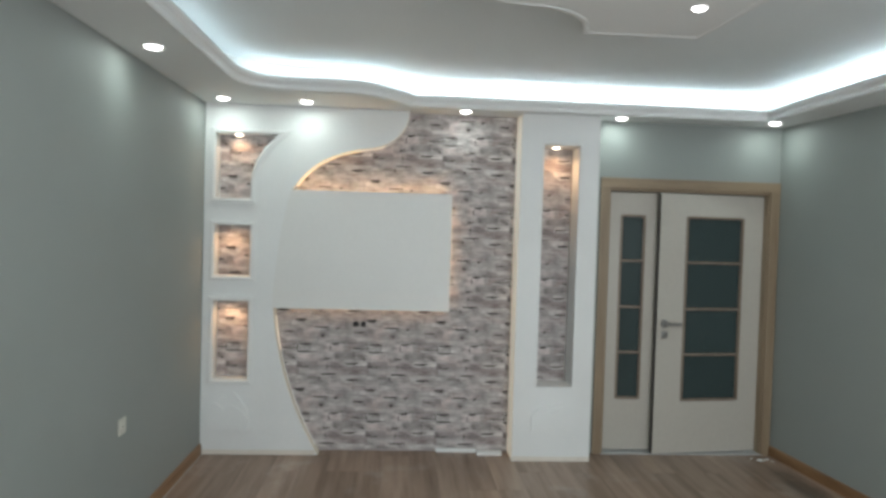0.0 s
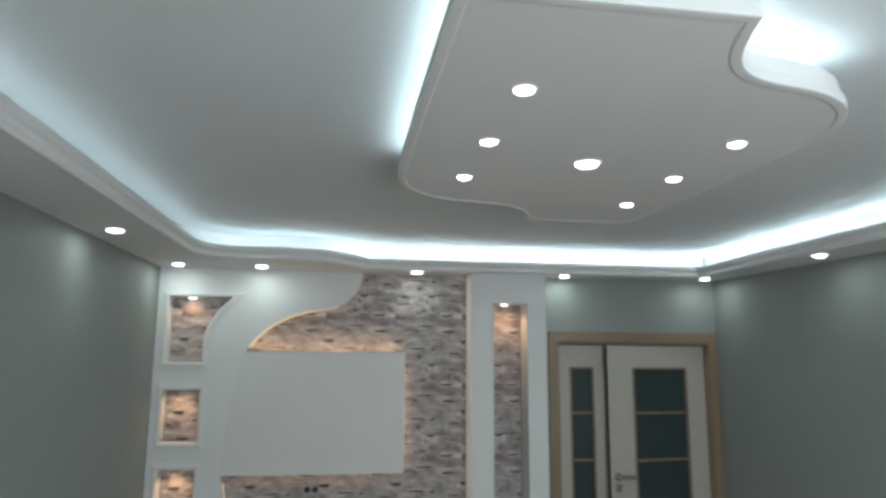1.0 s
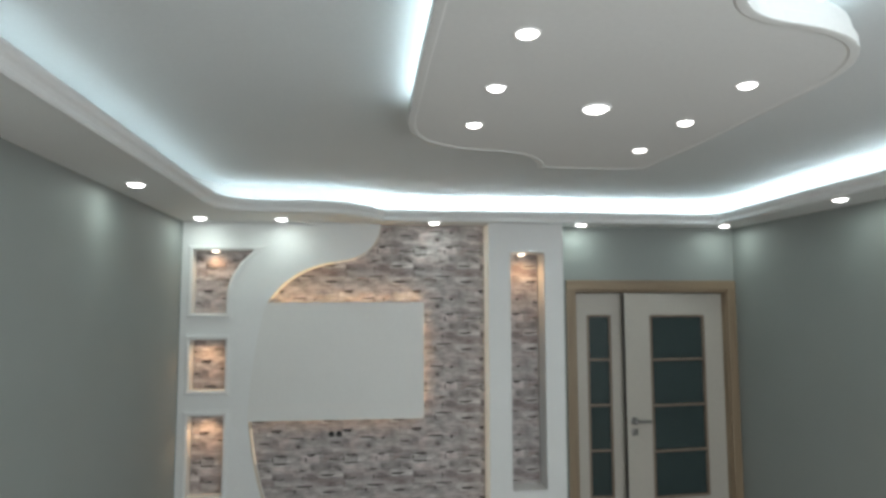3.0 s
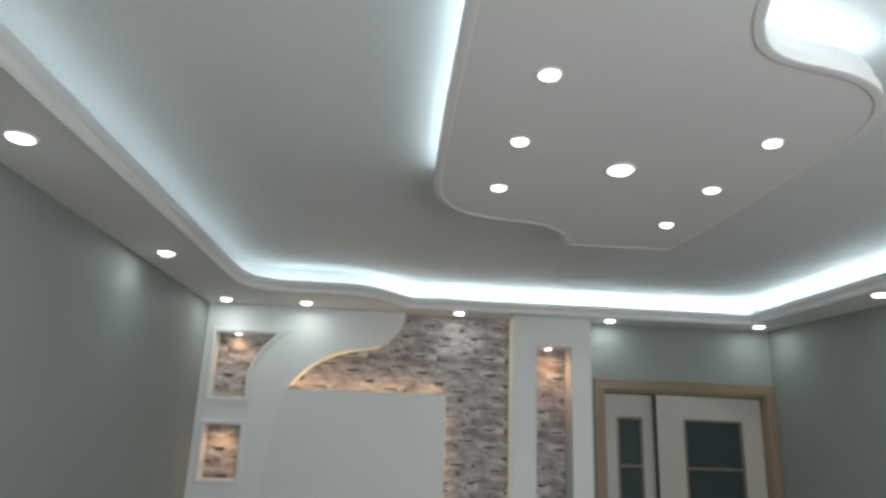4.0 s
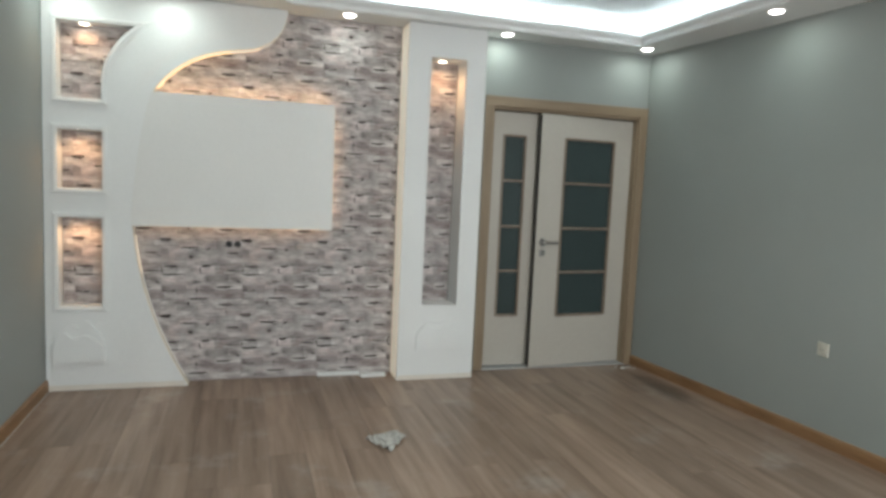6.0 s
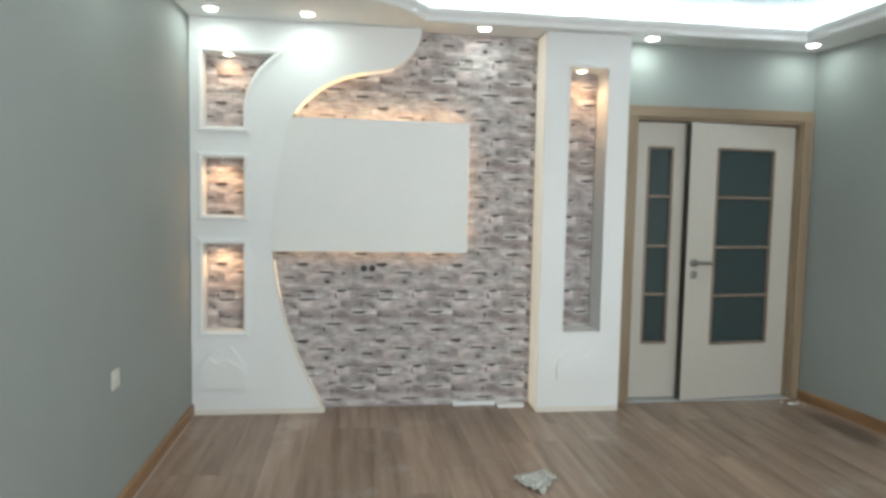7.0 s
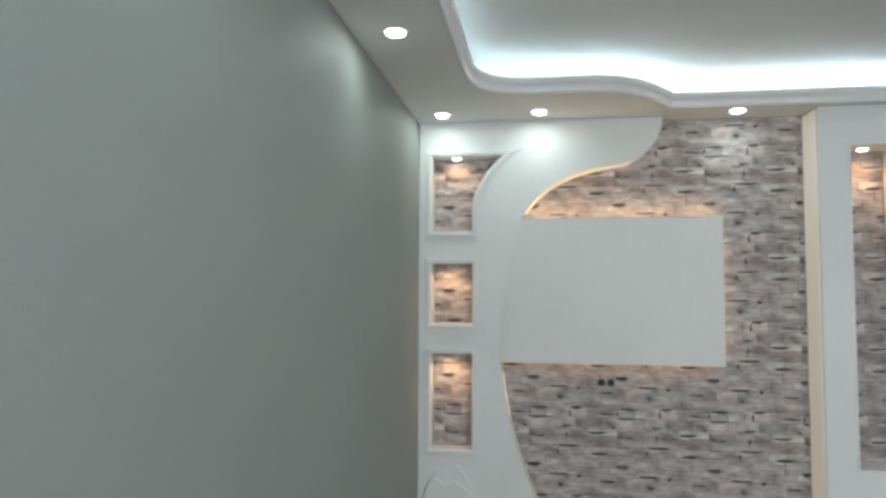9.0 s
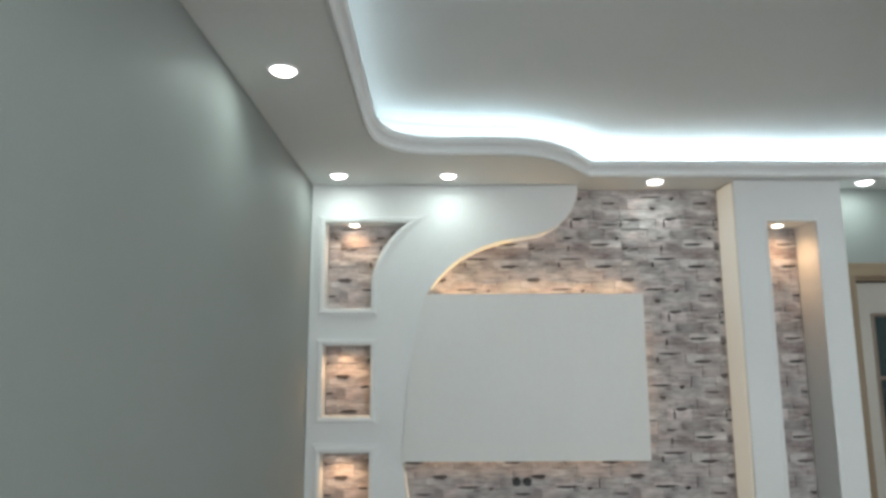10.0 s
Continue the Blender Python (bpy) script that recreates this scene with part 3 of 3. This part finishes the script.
part("diode_tape", boxed(PIL_X0 - 0.0065, PIL_X0 - 0.0035, PIL_Y + 0.014, STONE_Y - 0.012, 0.012, TOP - 0.01), M_SIDEGLOW, strip)
part("niche_moulding", band(TALL, 0.02, PIL_Y, 0.004), M_WHITE, pillar)
part("foot_band", boxed(PIL_X0 + 0.002, PIL_X1 - 0.002, PIL_Y - 0.002, PIL_Y + 0.002, 0.0, 0.036), M_FOOT, pillar, "cream filler band along the foot")
relief(pillar, 2.44, 2.775, 0.235, 0.455, PIL_Y, 0.022, 0.05, ((0, 0.05, 0.23, 0.45, 0.72, 0.9, 1), (0.40, 0.60, 0.80, 0.60, 0.76, 0.48, 0.36)), ((0, 0.25, 0.5, 0.7, 1), (0.6, 0.95, 0.82, 1.0, 0.5)))

for x, y, z, lab in ((0.235, UNIT_Y + 0.042, 2.365, "niche"), (2.59, 0.095, 2.352, "tall"), (0.20, 0.112, 1.695, "small"), (0.20, 0.112, 1.138, "small")):
    spot_light(x, y, z + (0.0046 if lab == "small" else -0.001), 0.3 if lab == "small" else 0.72, True, NICHE_W * {"niche": 0.62, "tall": 1.15, "small": 0.8}[lab], 172, "small warm recessed spot in the top of a niche", "niche spots")

# ---- double door ----
door = thing("door_1", "cream double door with glazed leaves in an oak casing, main leaf ajar", "door", kind="structure", at=(3.65, DOOR_Y, 0))
CW = 0.072
part("casing_side", boxed(OPEN_X0 - CW + 0.005, OPEN_X0 + 0.005, DOOR_Y - 0.02, DOOR_Y + 0.001, 0.0, OPEN_Z + CW - 0.005, bevel=0.004), M_OAK_V, door)
part("casing_side", boxed(OPEN_X1 - 0.015, OPEN_X1 + 0.058, DOOR_Y - 0.02, DOOR_Y + 0.001, 0.0, OPEN_Z + CW - 0.005, bevel=0.004), M_OAK_V, door)
part("casing_head", boxed(OPEN_X0 - CW + 0.005, OPEN_X1 + 0.058, DOOR_Y - 0.022, DOOR_Y + 0.001, OPEN_Z - 0.005, OPEN_Z + CW, bevel=0.004), M_OAK_H, door)
part("jamb", boxed(OPEN_X0, OPEN_X0 + 0.02, DOOR_Y + 0.002, 0.34, 0.0, OPEN_Z), M_OAK_V, door)
part("jamb", boxed(OPEN_X1 - 0.025, OPEN_X1, DOOR_Y + 0.002, 0.34, 0.0, OPEN_Z), M_OAK_V, door)
part("jamb_head", boxed(OPEN_X0 + 0.02, OPEN_X1 - 0.025, DOOR_Y + 0.002, 0.34, OPEN_Z - 0.025, OPEN_Z), M_OAK_H, door)
part("threshold", boxed(OPEN_X0, OPEN_X1, DOOR_Y - 0.02, 0.34, -0.011, 0.008, bevel=0.003), M_GREY, door, "grey threshold strip")


def leaf(parent, name, m, width, height, gx0, gx1, gz0, gz1, bars, thick=0.04):
    """A glazed leaf: local x from 0 to width, front face at y = 0, thickness behind."""
    def place(bm):
        bmesh.ops.transform(bm, matrix=m, verts=bm.verts)
        return bm
    bm = board([rect(0, width, 0.014, height), rect(gx0, gx1, gz0, gz1)], 0.0, thick)
    bmesh.ops.bevel(bm, geom=[e for e in bm.edges if e.calc_face_angle(0) > 0.9], offset=0.003, segments=2, affect="EDGES")
    body = part(name, place(bm), M_LEAF, parent)
    bead = 0.014
    for nm, b, mt in (("bead", (gx0 - 0.004, gx0 + bead, -0.006, thick + 0.004, gz0, gz1), M_BEAD), ("bead", (gx1 - bead, gx1 + 0.004, -0.006, thick + 0.004, gz0, gz1), M_BEAD),
                      ("bead", (gx0 + bead, gx1 - bead, -0.006, thick + 0.004, gz0 - 0.004, gz0 + bead), M_BEAD), ("bead", (gx0 + bead, gx1 - bead, -0.006, thick + 0.004, gz1 - bead, gz1 + 0.004), M_BEAD)):
        part(nm, place(boxed(*b, bevel=0.002)), mt, body, "thin oak glazing bead")
    for z in bars:
        part("glazing_bar", place(boxed(gx0 + bead, gx1 - bead, -0.003, thick, z - 0.009, z + 0.009, bevel=0.002)), M_BEAD, body, "thin oak glazing bar")
    levels = [gz0 + bead] + list(bars) + [gz1 - bead]
    for z0, z1 in zip(levels, levels[1:]):
        pane = part("pane", place(boxed(gx0 + bead - 0.003, gx1 - bead + 0.003, thick * 0.4, thick * 0.55, z0, z1)), M_GLASS, body, "dark smoked glass pane")
    return body


BARS = (0.786, 1.144, 1.507)
leaf(door, "narrow_leaf", Matrix.Translation((3.051, 0.232, 0)), 0.402, 2.042, 0.105, 0.300, 0.418, 1.866, BARS)
HINGE = Matrix.Translation((4.312, 0.232, 0)) @ Matrix.Rotation(radians(6.6), 4, "Z") @ Matrix.Translation((-0.884, 0, 0))
main_leaf = leaf(door, "main_leaf", HINGE, 0.884, 2.040, 0.222, 0.709, 0.424, 1.864, BARS)


def on_leaf(bm):
    bmesh.ops.transform(bm, matrix=HINGE, verts=bm.verts)
    return bm


# added dark strips carry the shade of the gap between the leaves
part("edge_shade", on_leaf(boxed(-0.0025, 0.0005, 0.005, 0.039, 0.016, 2.030)), M_GAPSHADE, main_leaf, "added dark strip shading the closing edge of the leaf")
part("gap_strip", boxed(3.4535, 3.468, 0.237, 0.287, 0.012, 2.045), M_GAPSHADE, door, "dark strip standing in for the shaded gap between the two leaves")
face = Matrix.Translation((0.062, 0, 1.03)) @ Matrix.Rotation(radians(90), 4, "X")
handle = part("door_handle", on_leaf(lathe([(0.0, 0.010), (0.029, 0.010), (0.032, 0.006), (0.032, 0.0)], m=face)), M_METAL, main_leaf, "satin nickel lever handle")
bm = bmesh.new()
box(bm, 0.054, 0.070, -0.052, -0.008, 1.022, 1.038, 0.004)
box(bm, 0.052, 0.182, -0.062, -0.043, 1.019, 1.041, 0.007)
part("lever", on_leaf(bm), M_METAL, main_leaf, "satin nickel lever")
bm = boxed(0.035, 0.089, -0.008, 0.0, 0.918, 0.972, bevel=0.006)
box(bm, 0.056, 0.068, -0.013, -0.006, 0.930, 0.960, 0.003)
part("lock_plate", on_leaf(bm), M_METAL, main_leaf, "satin nickel lock plate")

# ---- baseboards ----
def skirting(name, x, inward, y0, y1, skew=False):
    prof = [(0.0, 0.0), (0.016, 0.0), (0.016, 0.062), (0.012, 0.074), (0.005, 0.08), (0.0, 0.08)]
    bm = bmesh.new()
    rings = []
    for y in (y0, y1):
        bx = east(y) if skew else x
        rings.append([bm.verts.new((bx + inward * d, y, h)) for d, h in prof])
    n = len(prof)
    for i in range(n):
        bm.faces.new((rings[0][i], rings[0][(i + 1) % n], rings[1][(i + 1) % n], rings[1][i]))
    bm.faces.new(rings[0]), bm.faces.new(rings[1])
    return structure(mesh_object(name, bm, M_BASE), "brown oak baseboard along the wall", "baseboard")


skirting("baseboard_west", 0.001, 1, BACK, UNIT_Y - 0.002)
skirting("baseboard_east", 0, -1, BACK, DOOR_Y - 0.024, True)
bm = boxed(0.001, 4.8, BACK + 0.001, BACK + 0.016, 0.0, 0.08, bevel=0.003)
structure(mesh_object("baseboard_south", bm, M_BASE), "brown oak baseboard along the wall", "baseboard")


# ---- sockets ----
def wall_socket(m, label):
    ob = thing("wall_socket", label, "socket", "wall sockets", at=m.translation)
    def put(bm):
        bmesh.ops.transform(bm, matrix=m, verts=bm.verts)
        return bm
    part("cover_plate", put(boxed(-0.042, 0.042, -0.010, 0.0, -0.042, 0.042, bevel=0.004)), M_PLASTIC, ob)
    turn = Matrix.Rotation(radians(90), 4, "X")
    part("socket_well", put(lathe([(0.021, 0.0135), (0.025, 0.0135), (0.027, 0.0095)], m=turn)), M_PLASTIC, ob)
    part("socket_face", put(lathe([(0.0, 0.0105), (0.022, 0.0105), (0.022, 0.013)], m=turn)), M_PLASTIC, ob)
    for dx in (-0.0095, 0.0095):
        part("pin_hole", put(lathe([(0.0, 0.0112), (0.003, 0.0112), (0.003, 0.010)], 10, Matrix.Translation((dx, 0, 0)) @ turn)), M_BLACK, ob)
    return ob


wall_socket(Matrix.Translation((0.0, -1.29, 0.625)) @ Matrix.Rotation(radians(90), 4, "Z"), "white square wall socket on the grey wall")
wall_socket(Matrix.Translation((east(-1.62), -1.62, 0.575)) @ Matrix.Rotation(radians(-94.3), 4, "Z"), "white square wall socket on the grey wall")
for dx in (-0.029, 0.029):
    ob = thing("cable_outlet", "small black round cable outlet in the stone wallpaper", "cable outlet", "cable outlets", at=(1.147 + dx, STONE_Y, 0.972))
    m = Matrix.Translation((1.147 + dx, STONE_Y - 0.013, 0.972)) @ Matrix.Rotation(radians(90), 4, "X")
    part("outlet_ring", lathe([(0.013, 0.012), (0.018, 0.014), (0.022, 0.008), (0.022, 0.0)], m=m), M_BLACK, ob)
    part("outlet_cup", lathe([(0.0, 0.004), (0.013, 0.004), (0.014, 0.012)], m=m), M_BLACK, ob)

# ---- things on the floor ----
rng = random.Random(4)
bm = bmesh.new()
bmesh.ops.create_grid(bm, x_segments=14, y_segments=12, size=0.5)
for v in bm.verts:
    x, y = v.co.x, v.co.y
    h = abs(noise.noise(Vector((x * 4, y * 4, 2)))) * 0.05 + abs(noise.noise(Vector((x * 9, y * 9, 5)))) * 0.025
    v.co = Vector((x * 0.21 + 0.02 * noise.noise(Vector((y * 5, x * 3, 1))), y * 0.17 * (1 - 0.3 * math.sin(x * 4)) + 0.05 * x, 0.003 + h * 0.65))
bmesh.ops.transform(bm, matrix=Matrix.Translation((2.01, -1.11, 0)) @ Matrix.Rotation(radians(28), 4, "Z"), verts=bm.verts)
bmesh.ops.solidify(bm, geom=list(bm.faces), thickness=0.001)
tagged(mesh_object("crumpled_wrapper", bm, M_PAPER), "crumpled pale plastic wrapper lying on the floor", "litter")
for x0, x1, y0, y1, z1, lab in ((2.06, 2.25, 0.10, 0.165, 0.022, "white plasterboard offcut lying on the floor"), (1.75, 2.06, 0.165, 0.184, 0.03, "thin white strip along the foot of the stone wall")):
    tagged(mesh_object("plaster_offcut", boxed(x0, x1, y0, y1, 0.0, z1, bevel=0.003), M_WHITE), lab, "offcut")

for x0, x1, y0, y1 in ((0.017, 0.024, -1.3, UNIT_Y - 0.004),):
    structure(mesh_object("floor_gap_filler_trim", boxed(x0, x1, y0, y1, -0.002, 0.0012), M_GREY), "white filler line between floor and baseboard", "trim")

crng = random.Random(8)
for i in range(7):
    bm = bmesh.new()
    bmesh.ops.create_icosphere(bm, subdivisions=1, radius=1.0)
    sx = crng.uniform(0.008, 0.022)
    for v in bm.verts:
        v.co = Vector((v.co.x * sx * crng.uniform(0.7, 1.2), v.co.y * sx * crng.uniform(0.5, 1.0), (v.co.z + 0.8) * 0.006))
    bmesh.ops.translate(bm, vec=(crng.uniform(4.20, 4.34), crng.uniform(0.0, 0.09), 0.0), verts=bm.verts)
    tagged(mesh_object("plaster_crumb", bm, M_WHITE), "small white plaster crumb on the floor by the door", "crumb", "plaster crumbs")

# ---- stone-print wallpaper, built as single stones ----
srng = random.Random(11)
tile = []


def split(x0, x1, z0, z1):
    """Parts a course into uneven flat stones, cut after cut."""
    w, h = x1 - x0, z1 - z0
    if h > 0.05 and w < 0.24 and srng.random() < 0.45:
        f = z0 + h * srng.uniform(0.36, 0.64)
        split(x0, x1, z0, f), split(x0, x1, f, z1)
    elif w > 0.27 or (w > 0.19 and srng.random() < 0.6):
        f = x0 + w * srng.uniform(0.36, 0.64)
        split(x0, f, z0, z1), split(f, x1, z0, z1)
    else:
        tile.append((x0, x1, z0, z1, srng.uniform(0.004, 0.011), srng.uniform(-0.003, 0.003), srng.uniform(-0.002, 0.002)))


# courses of the repeat: lower edge and where a joint stands
COURSES = ((0.0, 0.0), (0.058, 0.17), (0.120, 0.12), (0.176, 0.42), (0.252, 0.17), (0.300, 0.225), (0.366, 0.35), (0.417, 0.155), (0.470, 0.0))
for (c0, jx), c1 in zip(COURSES, [c[0] for c in COURSES[1:]] + [TILE]):
    split(jx, jx + TILE, c0, c1)
stone_cache = {}
# each stone of the repeat has its own tone, from pale grey to dull mauve brown
trng = random.Random(23)
TONES = []
for _ in tile:
    k, blush = trng.choice((0.68, 0.76, 0.84, 0.92, 1.0)) * trng.uniform(0.95, 1.05), trng.uniform(0.0, 0.07)
    TONES.append((k, k * (1 - blush), k * (1 - blush * 0.9), 1.0))

# dark shadow marks of the stone print, built as slivers: x, z, width, height
SLIVERS = (
    (0.0, 0.484, 0.006, 0.044), (0.014, 0.519, 0.105, 0.012), (0.0, 0.464, 0.158, 0.010), (0.42, 0.494, 0.104, 0.006), (0.255, 0.521, 0.075, 0.014),
    (0.246, 0.478, 0.007, 0.05), (-0.034, 0.411, 0.022, 0.011), (0.352, 0.374, 0.120, 0.013), (0.225, 0.345, 0.006, 0.040), (0.173, 0.293, 0.134, 0.010),
    (0.168, 0.252, 0.008, 0.036), (0.370, 0.247, 0.112, 0.014), (-0.014, 0.168, 0.086, 0.020), (0.120, 0.121, 0.135, 0.011), (0.290, 0.108, 0.026, 0.016),
    (0.174, 0.054, 0.032, 0.014), (0.430, 0.086, 0.088, 0.010), (0.002, 0.354, 0.040, 0.008), (0.056, 0.350, 0.042, 0.009), (0.200, 0.416, 0.062, 0.008),
)

# irregular pale chips below the longer slivers
hrng = random.Random(31)
CHIPS = tuple((a + hrng.uniform(-0.03, 0.05), c - hrng.uniform(0.012, 0.019), w * hrng.uniform(0.55, 1.0), hrng.uniform(0.011, 0.019)) for a, c, w, h in SLIVERS if w > 0.09)


def sliver_mesh(w, h, key, mt):
    if key in stone_cache:
        return stone_cache[key]
    r = random.Random(hash(key) % 7919)
    k = r.uniform(0.25, 0.75)
    if w > h:
        ring = [(0, h * 0.7), (w * 0.22 * k, h * 0.25), (w * k, 0), (w * (0.5 + 0.4 * k), h * 0.2), (w, h * 0.75), (w * 0.7, h), (w * 0.2, h * 0.9)]
    else:
        ring = [(w * 0.2, 0), (w, h * 0.15), (w * 0.8, h * 0.7), (w * 0.5, h), (0, h * 0.8), (0, h * 0.2)]
    n = len(ring)
    data = bpy.data.meshes.new("slate_sliver")
    data.from_pydata([(x, -0.014 if mt is M_SHADOWMARK else -0.012, z) for x, z in ring] + [(x, 0.0, z) for x, z in ring], [], [tuple(range(n))] + [(i, (i + 1) % n, n + (i + 1) % n, n + i) for i in range(n)])
    data.materials.append(mt)
    stone_cache[key] = data
    return data


def stone_mesh(w, h, d, tx, tz, key):
    if key in stone_cache:
        return stone_cache[key]
    g, c = 0.0001, 0.0012
    r = random.Random(hash(key) % 9973)
    back = [(g, 0, g), (w - g, 0, g), (w - g, 0, h - g), (g, 0, h - g)]
    jit = lambda: r.uniform(-0.002, 0.002)
    front = [(g + c + jit(), -(d - tx - tz), g + c + jit()), (w - g - c + jit(), -(d + tx - tz), g + c + jit()), (w - g - c + jit(), -(d + tx + tz), h - g - c + jit()), (g + c + jit(), -(d - tx + tz), h - g - c + jit())]
    front = [(x, min(y, -0.002), z) for x, y, z in front]
    mid = (w * r.uniform(0.35, 0.65), -d - r.uniform(0.0, 0.003), h * r.uniform(0.4, 0.6))
    faces = [(0, 1, 5, 4), (1, 2, 6, 5), (2, 3, 7, 6), (3, 0, 4, 7), (4, 5, 8), (5, 6, 8), (6, 7, 8), (7, 4, 8)]
    data = bpy.data.meshes.new("stone")
    data.from_pydata(back + front + [mid], [], faces)
    data.materials.append(M_STONE)
    stone_cache[key] = data
    return data


def clad(parent, x0, x1, z0, z1, y, keep=None):
    """Lays ledge stones over a rectangle of wall, cut at its edges."""
    ox, oz = STONE_AT[0] % TILE - 2 * TILE, STONE_AT[2] % TILE - 2 * TILE
    for iz in range(0, int(z1 // TILE) + 3):
        for ix in range(0, int(x1 // TILE) + 3):
            px, pz = ox + ix * TILE, oz + iz * TILE
            for n, (a, b, c, e, d, tx, tz) in enumerate(tile):
                a1, b1, c1, e1 = a + px, b + px, c + pz, e + pz
                ca, cb, cc, ce = max(a1, x0), min(b1, x1), max(c1, z0), min(e1, z1)
                if cb - ca < 0.014 or ce - cc < 0.010 or (keep and not keep(ca, cb, cc, ce)):
                    continue
                cut = (ca, cb, cc, ce) != (a1, b1, c1, e1)
                key = (n, round(cb - ca, 3), round(ce - cc, 3)) if cut else (n, 0, 0)
                st = new("stone", stone_mesh(cb - ca, ce - cc, d, tx, tz, key))
                st.location = (ca, y, cc)
                st.color = TONES[n]
                st.parent = parent
                st.matrix_parent_inverse = parent.matrix_world.inverted()
            for n, (a, c, w, h) in enumerate(SLIVERS + CHIPS):
                chip = n >= len(SLIVERS)
                if not chip:
                    h, w = (h * 1.3, w) if w > h else (h, w * 1.3)
                ca, cb, cc, ce = max(a + px, x0), min(a + px + w, x1), c + pz, c + pz + h
                if cb - ca < 0.006 or cc < z0 or ce > z1 or (keep and not keep(ca, cb, cc, ce)):
                    continue
                st = new("pale_chip" if chip else "slate_sliver", sliver_mesh(cb - ca, h, (100 + n, round(cb - ca, 3), 0), M_CHIP if chip else M_SHADOWMARK))
                st.location = (ca, y, cc)
                st.parent = parent
                st.matrix_parent_inverse = parent.matrix_world.inverted()


def low_edge(z):
    """x of the column's edge at a height."""
    pts = sorted(((p[1], p[0]) for p in LOW + edge + UP2 + UP1), key=lambda q: q[0])
    return float(np.interp(z, [p[0] for p in pts], [p[1] for p in pts]))


def in_recess(x0, x1, z0, z1):
    if x1 < min(low_edge(z0), low_edge(z1)) - 0.06:
        return False
    return not (x0 > 0.5 and x1 < 1.70 and z0 > 1.20 and z1 < 1.87)


cladding = thing("stone_wallpaper", "stone-print wallpaper in the media wall recess, built as grey ledge stones", "stone wall", at=(1.4, STONE_Y, 0))
part("mortar_bed", boxed(0.004, PIL_X1 - 0.03, STONE_Y - 0.002, STONE_Y + 0.010, 0.0, SOFFIT - 0.002), M_JOINT, cladding, "dark recessed joints")
clad(cladding, 0.45, PIL_X0 - 0.004, 0.012, SOFFIT - 0.004, STONE_Y, in_recess)
for x0, x1, z0, z1 in ((0.086, 0.53, 1.896, 2.362), (0.086, 0.334, 1.328, 1.692), (0.086, 0.332, 0.565, 1.135), (2.480, 2.739, 0.564, 2.349)):
    nc = thing("niche_wallpaper", "stone-print wallpaper backing of a lit wall niche, built as grey ledge stones", "stone wall", "niche backs", at=((x0 + x1) / 2, STONE_Y, z0))
    clad(nc, x0, x1, z0, z1, STONE_Y)

# ---- floor planks ----
PW, PL = 0.193, 1.28
prng = random.Random(2)
plank_meshes = {}


def plank_mesh(w, l):
    key = (round(w, 3), round(l, 3))
    if key not in plank_meshes:
        g, c = 0.0003, 0.0009
        b = [(g, g, -0.012), (w - g, g, -0.012), (w - g, l - g, -0.012), (g, l - g, -0.012)]
        e = [(g, g, -c), (w - g, g, -c), (w - g, l - g, -c), (g, l - g, -c)]
        t = [(g + c, g + c, 0), (w - g - c, g + c, 0), (w - g - c, l - g - c, 0), (g + c, l - g - c, 0)]
        f = [(0, 1, 5, 4), (1, 2, 6, 5), (2, 3, 7, 6), (3, 0, 4, 7), (4, 5, 9, 8), (5, 6, 10, 9), (6, 7, 11, 10), (7, 4, 8, 11), (8, 9, 10, 11)]
        data = bpy.data.meshes.new("plank")
        data.from_pydata(b + e + t, [], f)
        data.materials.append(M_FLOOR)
        plank_meshes[key] = data
    return plank_meshes[key]


for i in range(26):
    x = i * PW
    y = BACK - prng.choice((0.0, 0.32, 0.64, 0.96))
    end = 0.34
    while y < end - 0.02:
        y1 = min(y + PL, end)
        y0 = max(y, BACK)
        pl = new("plank", plank_mesh(PW, y1 - y0))
        pl.location = (x, y0, 0)
        pl.parent = floor
        y = y1
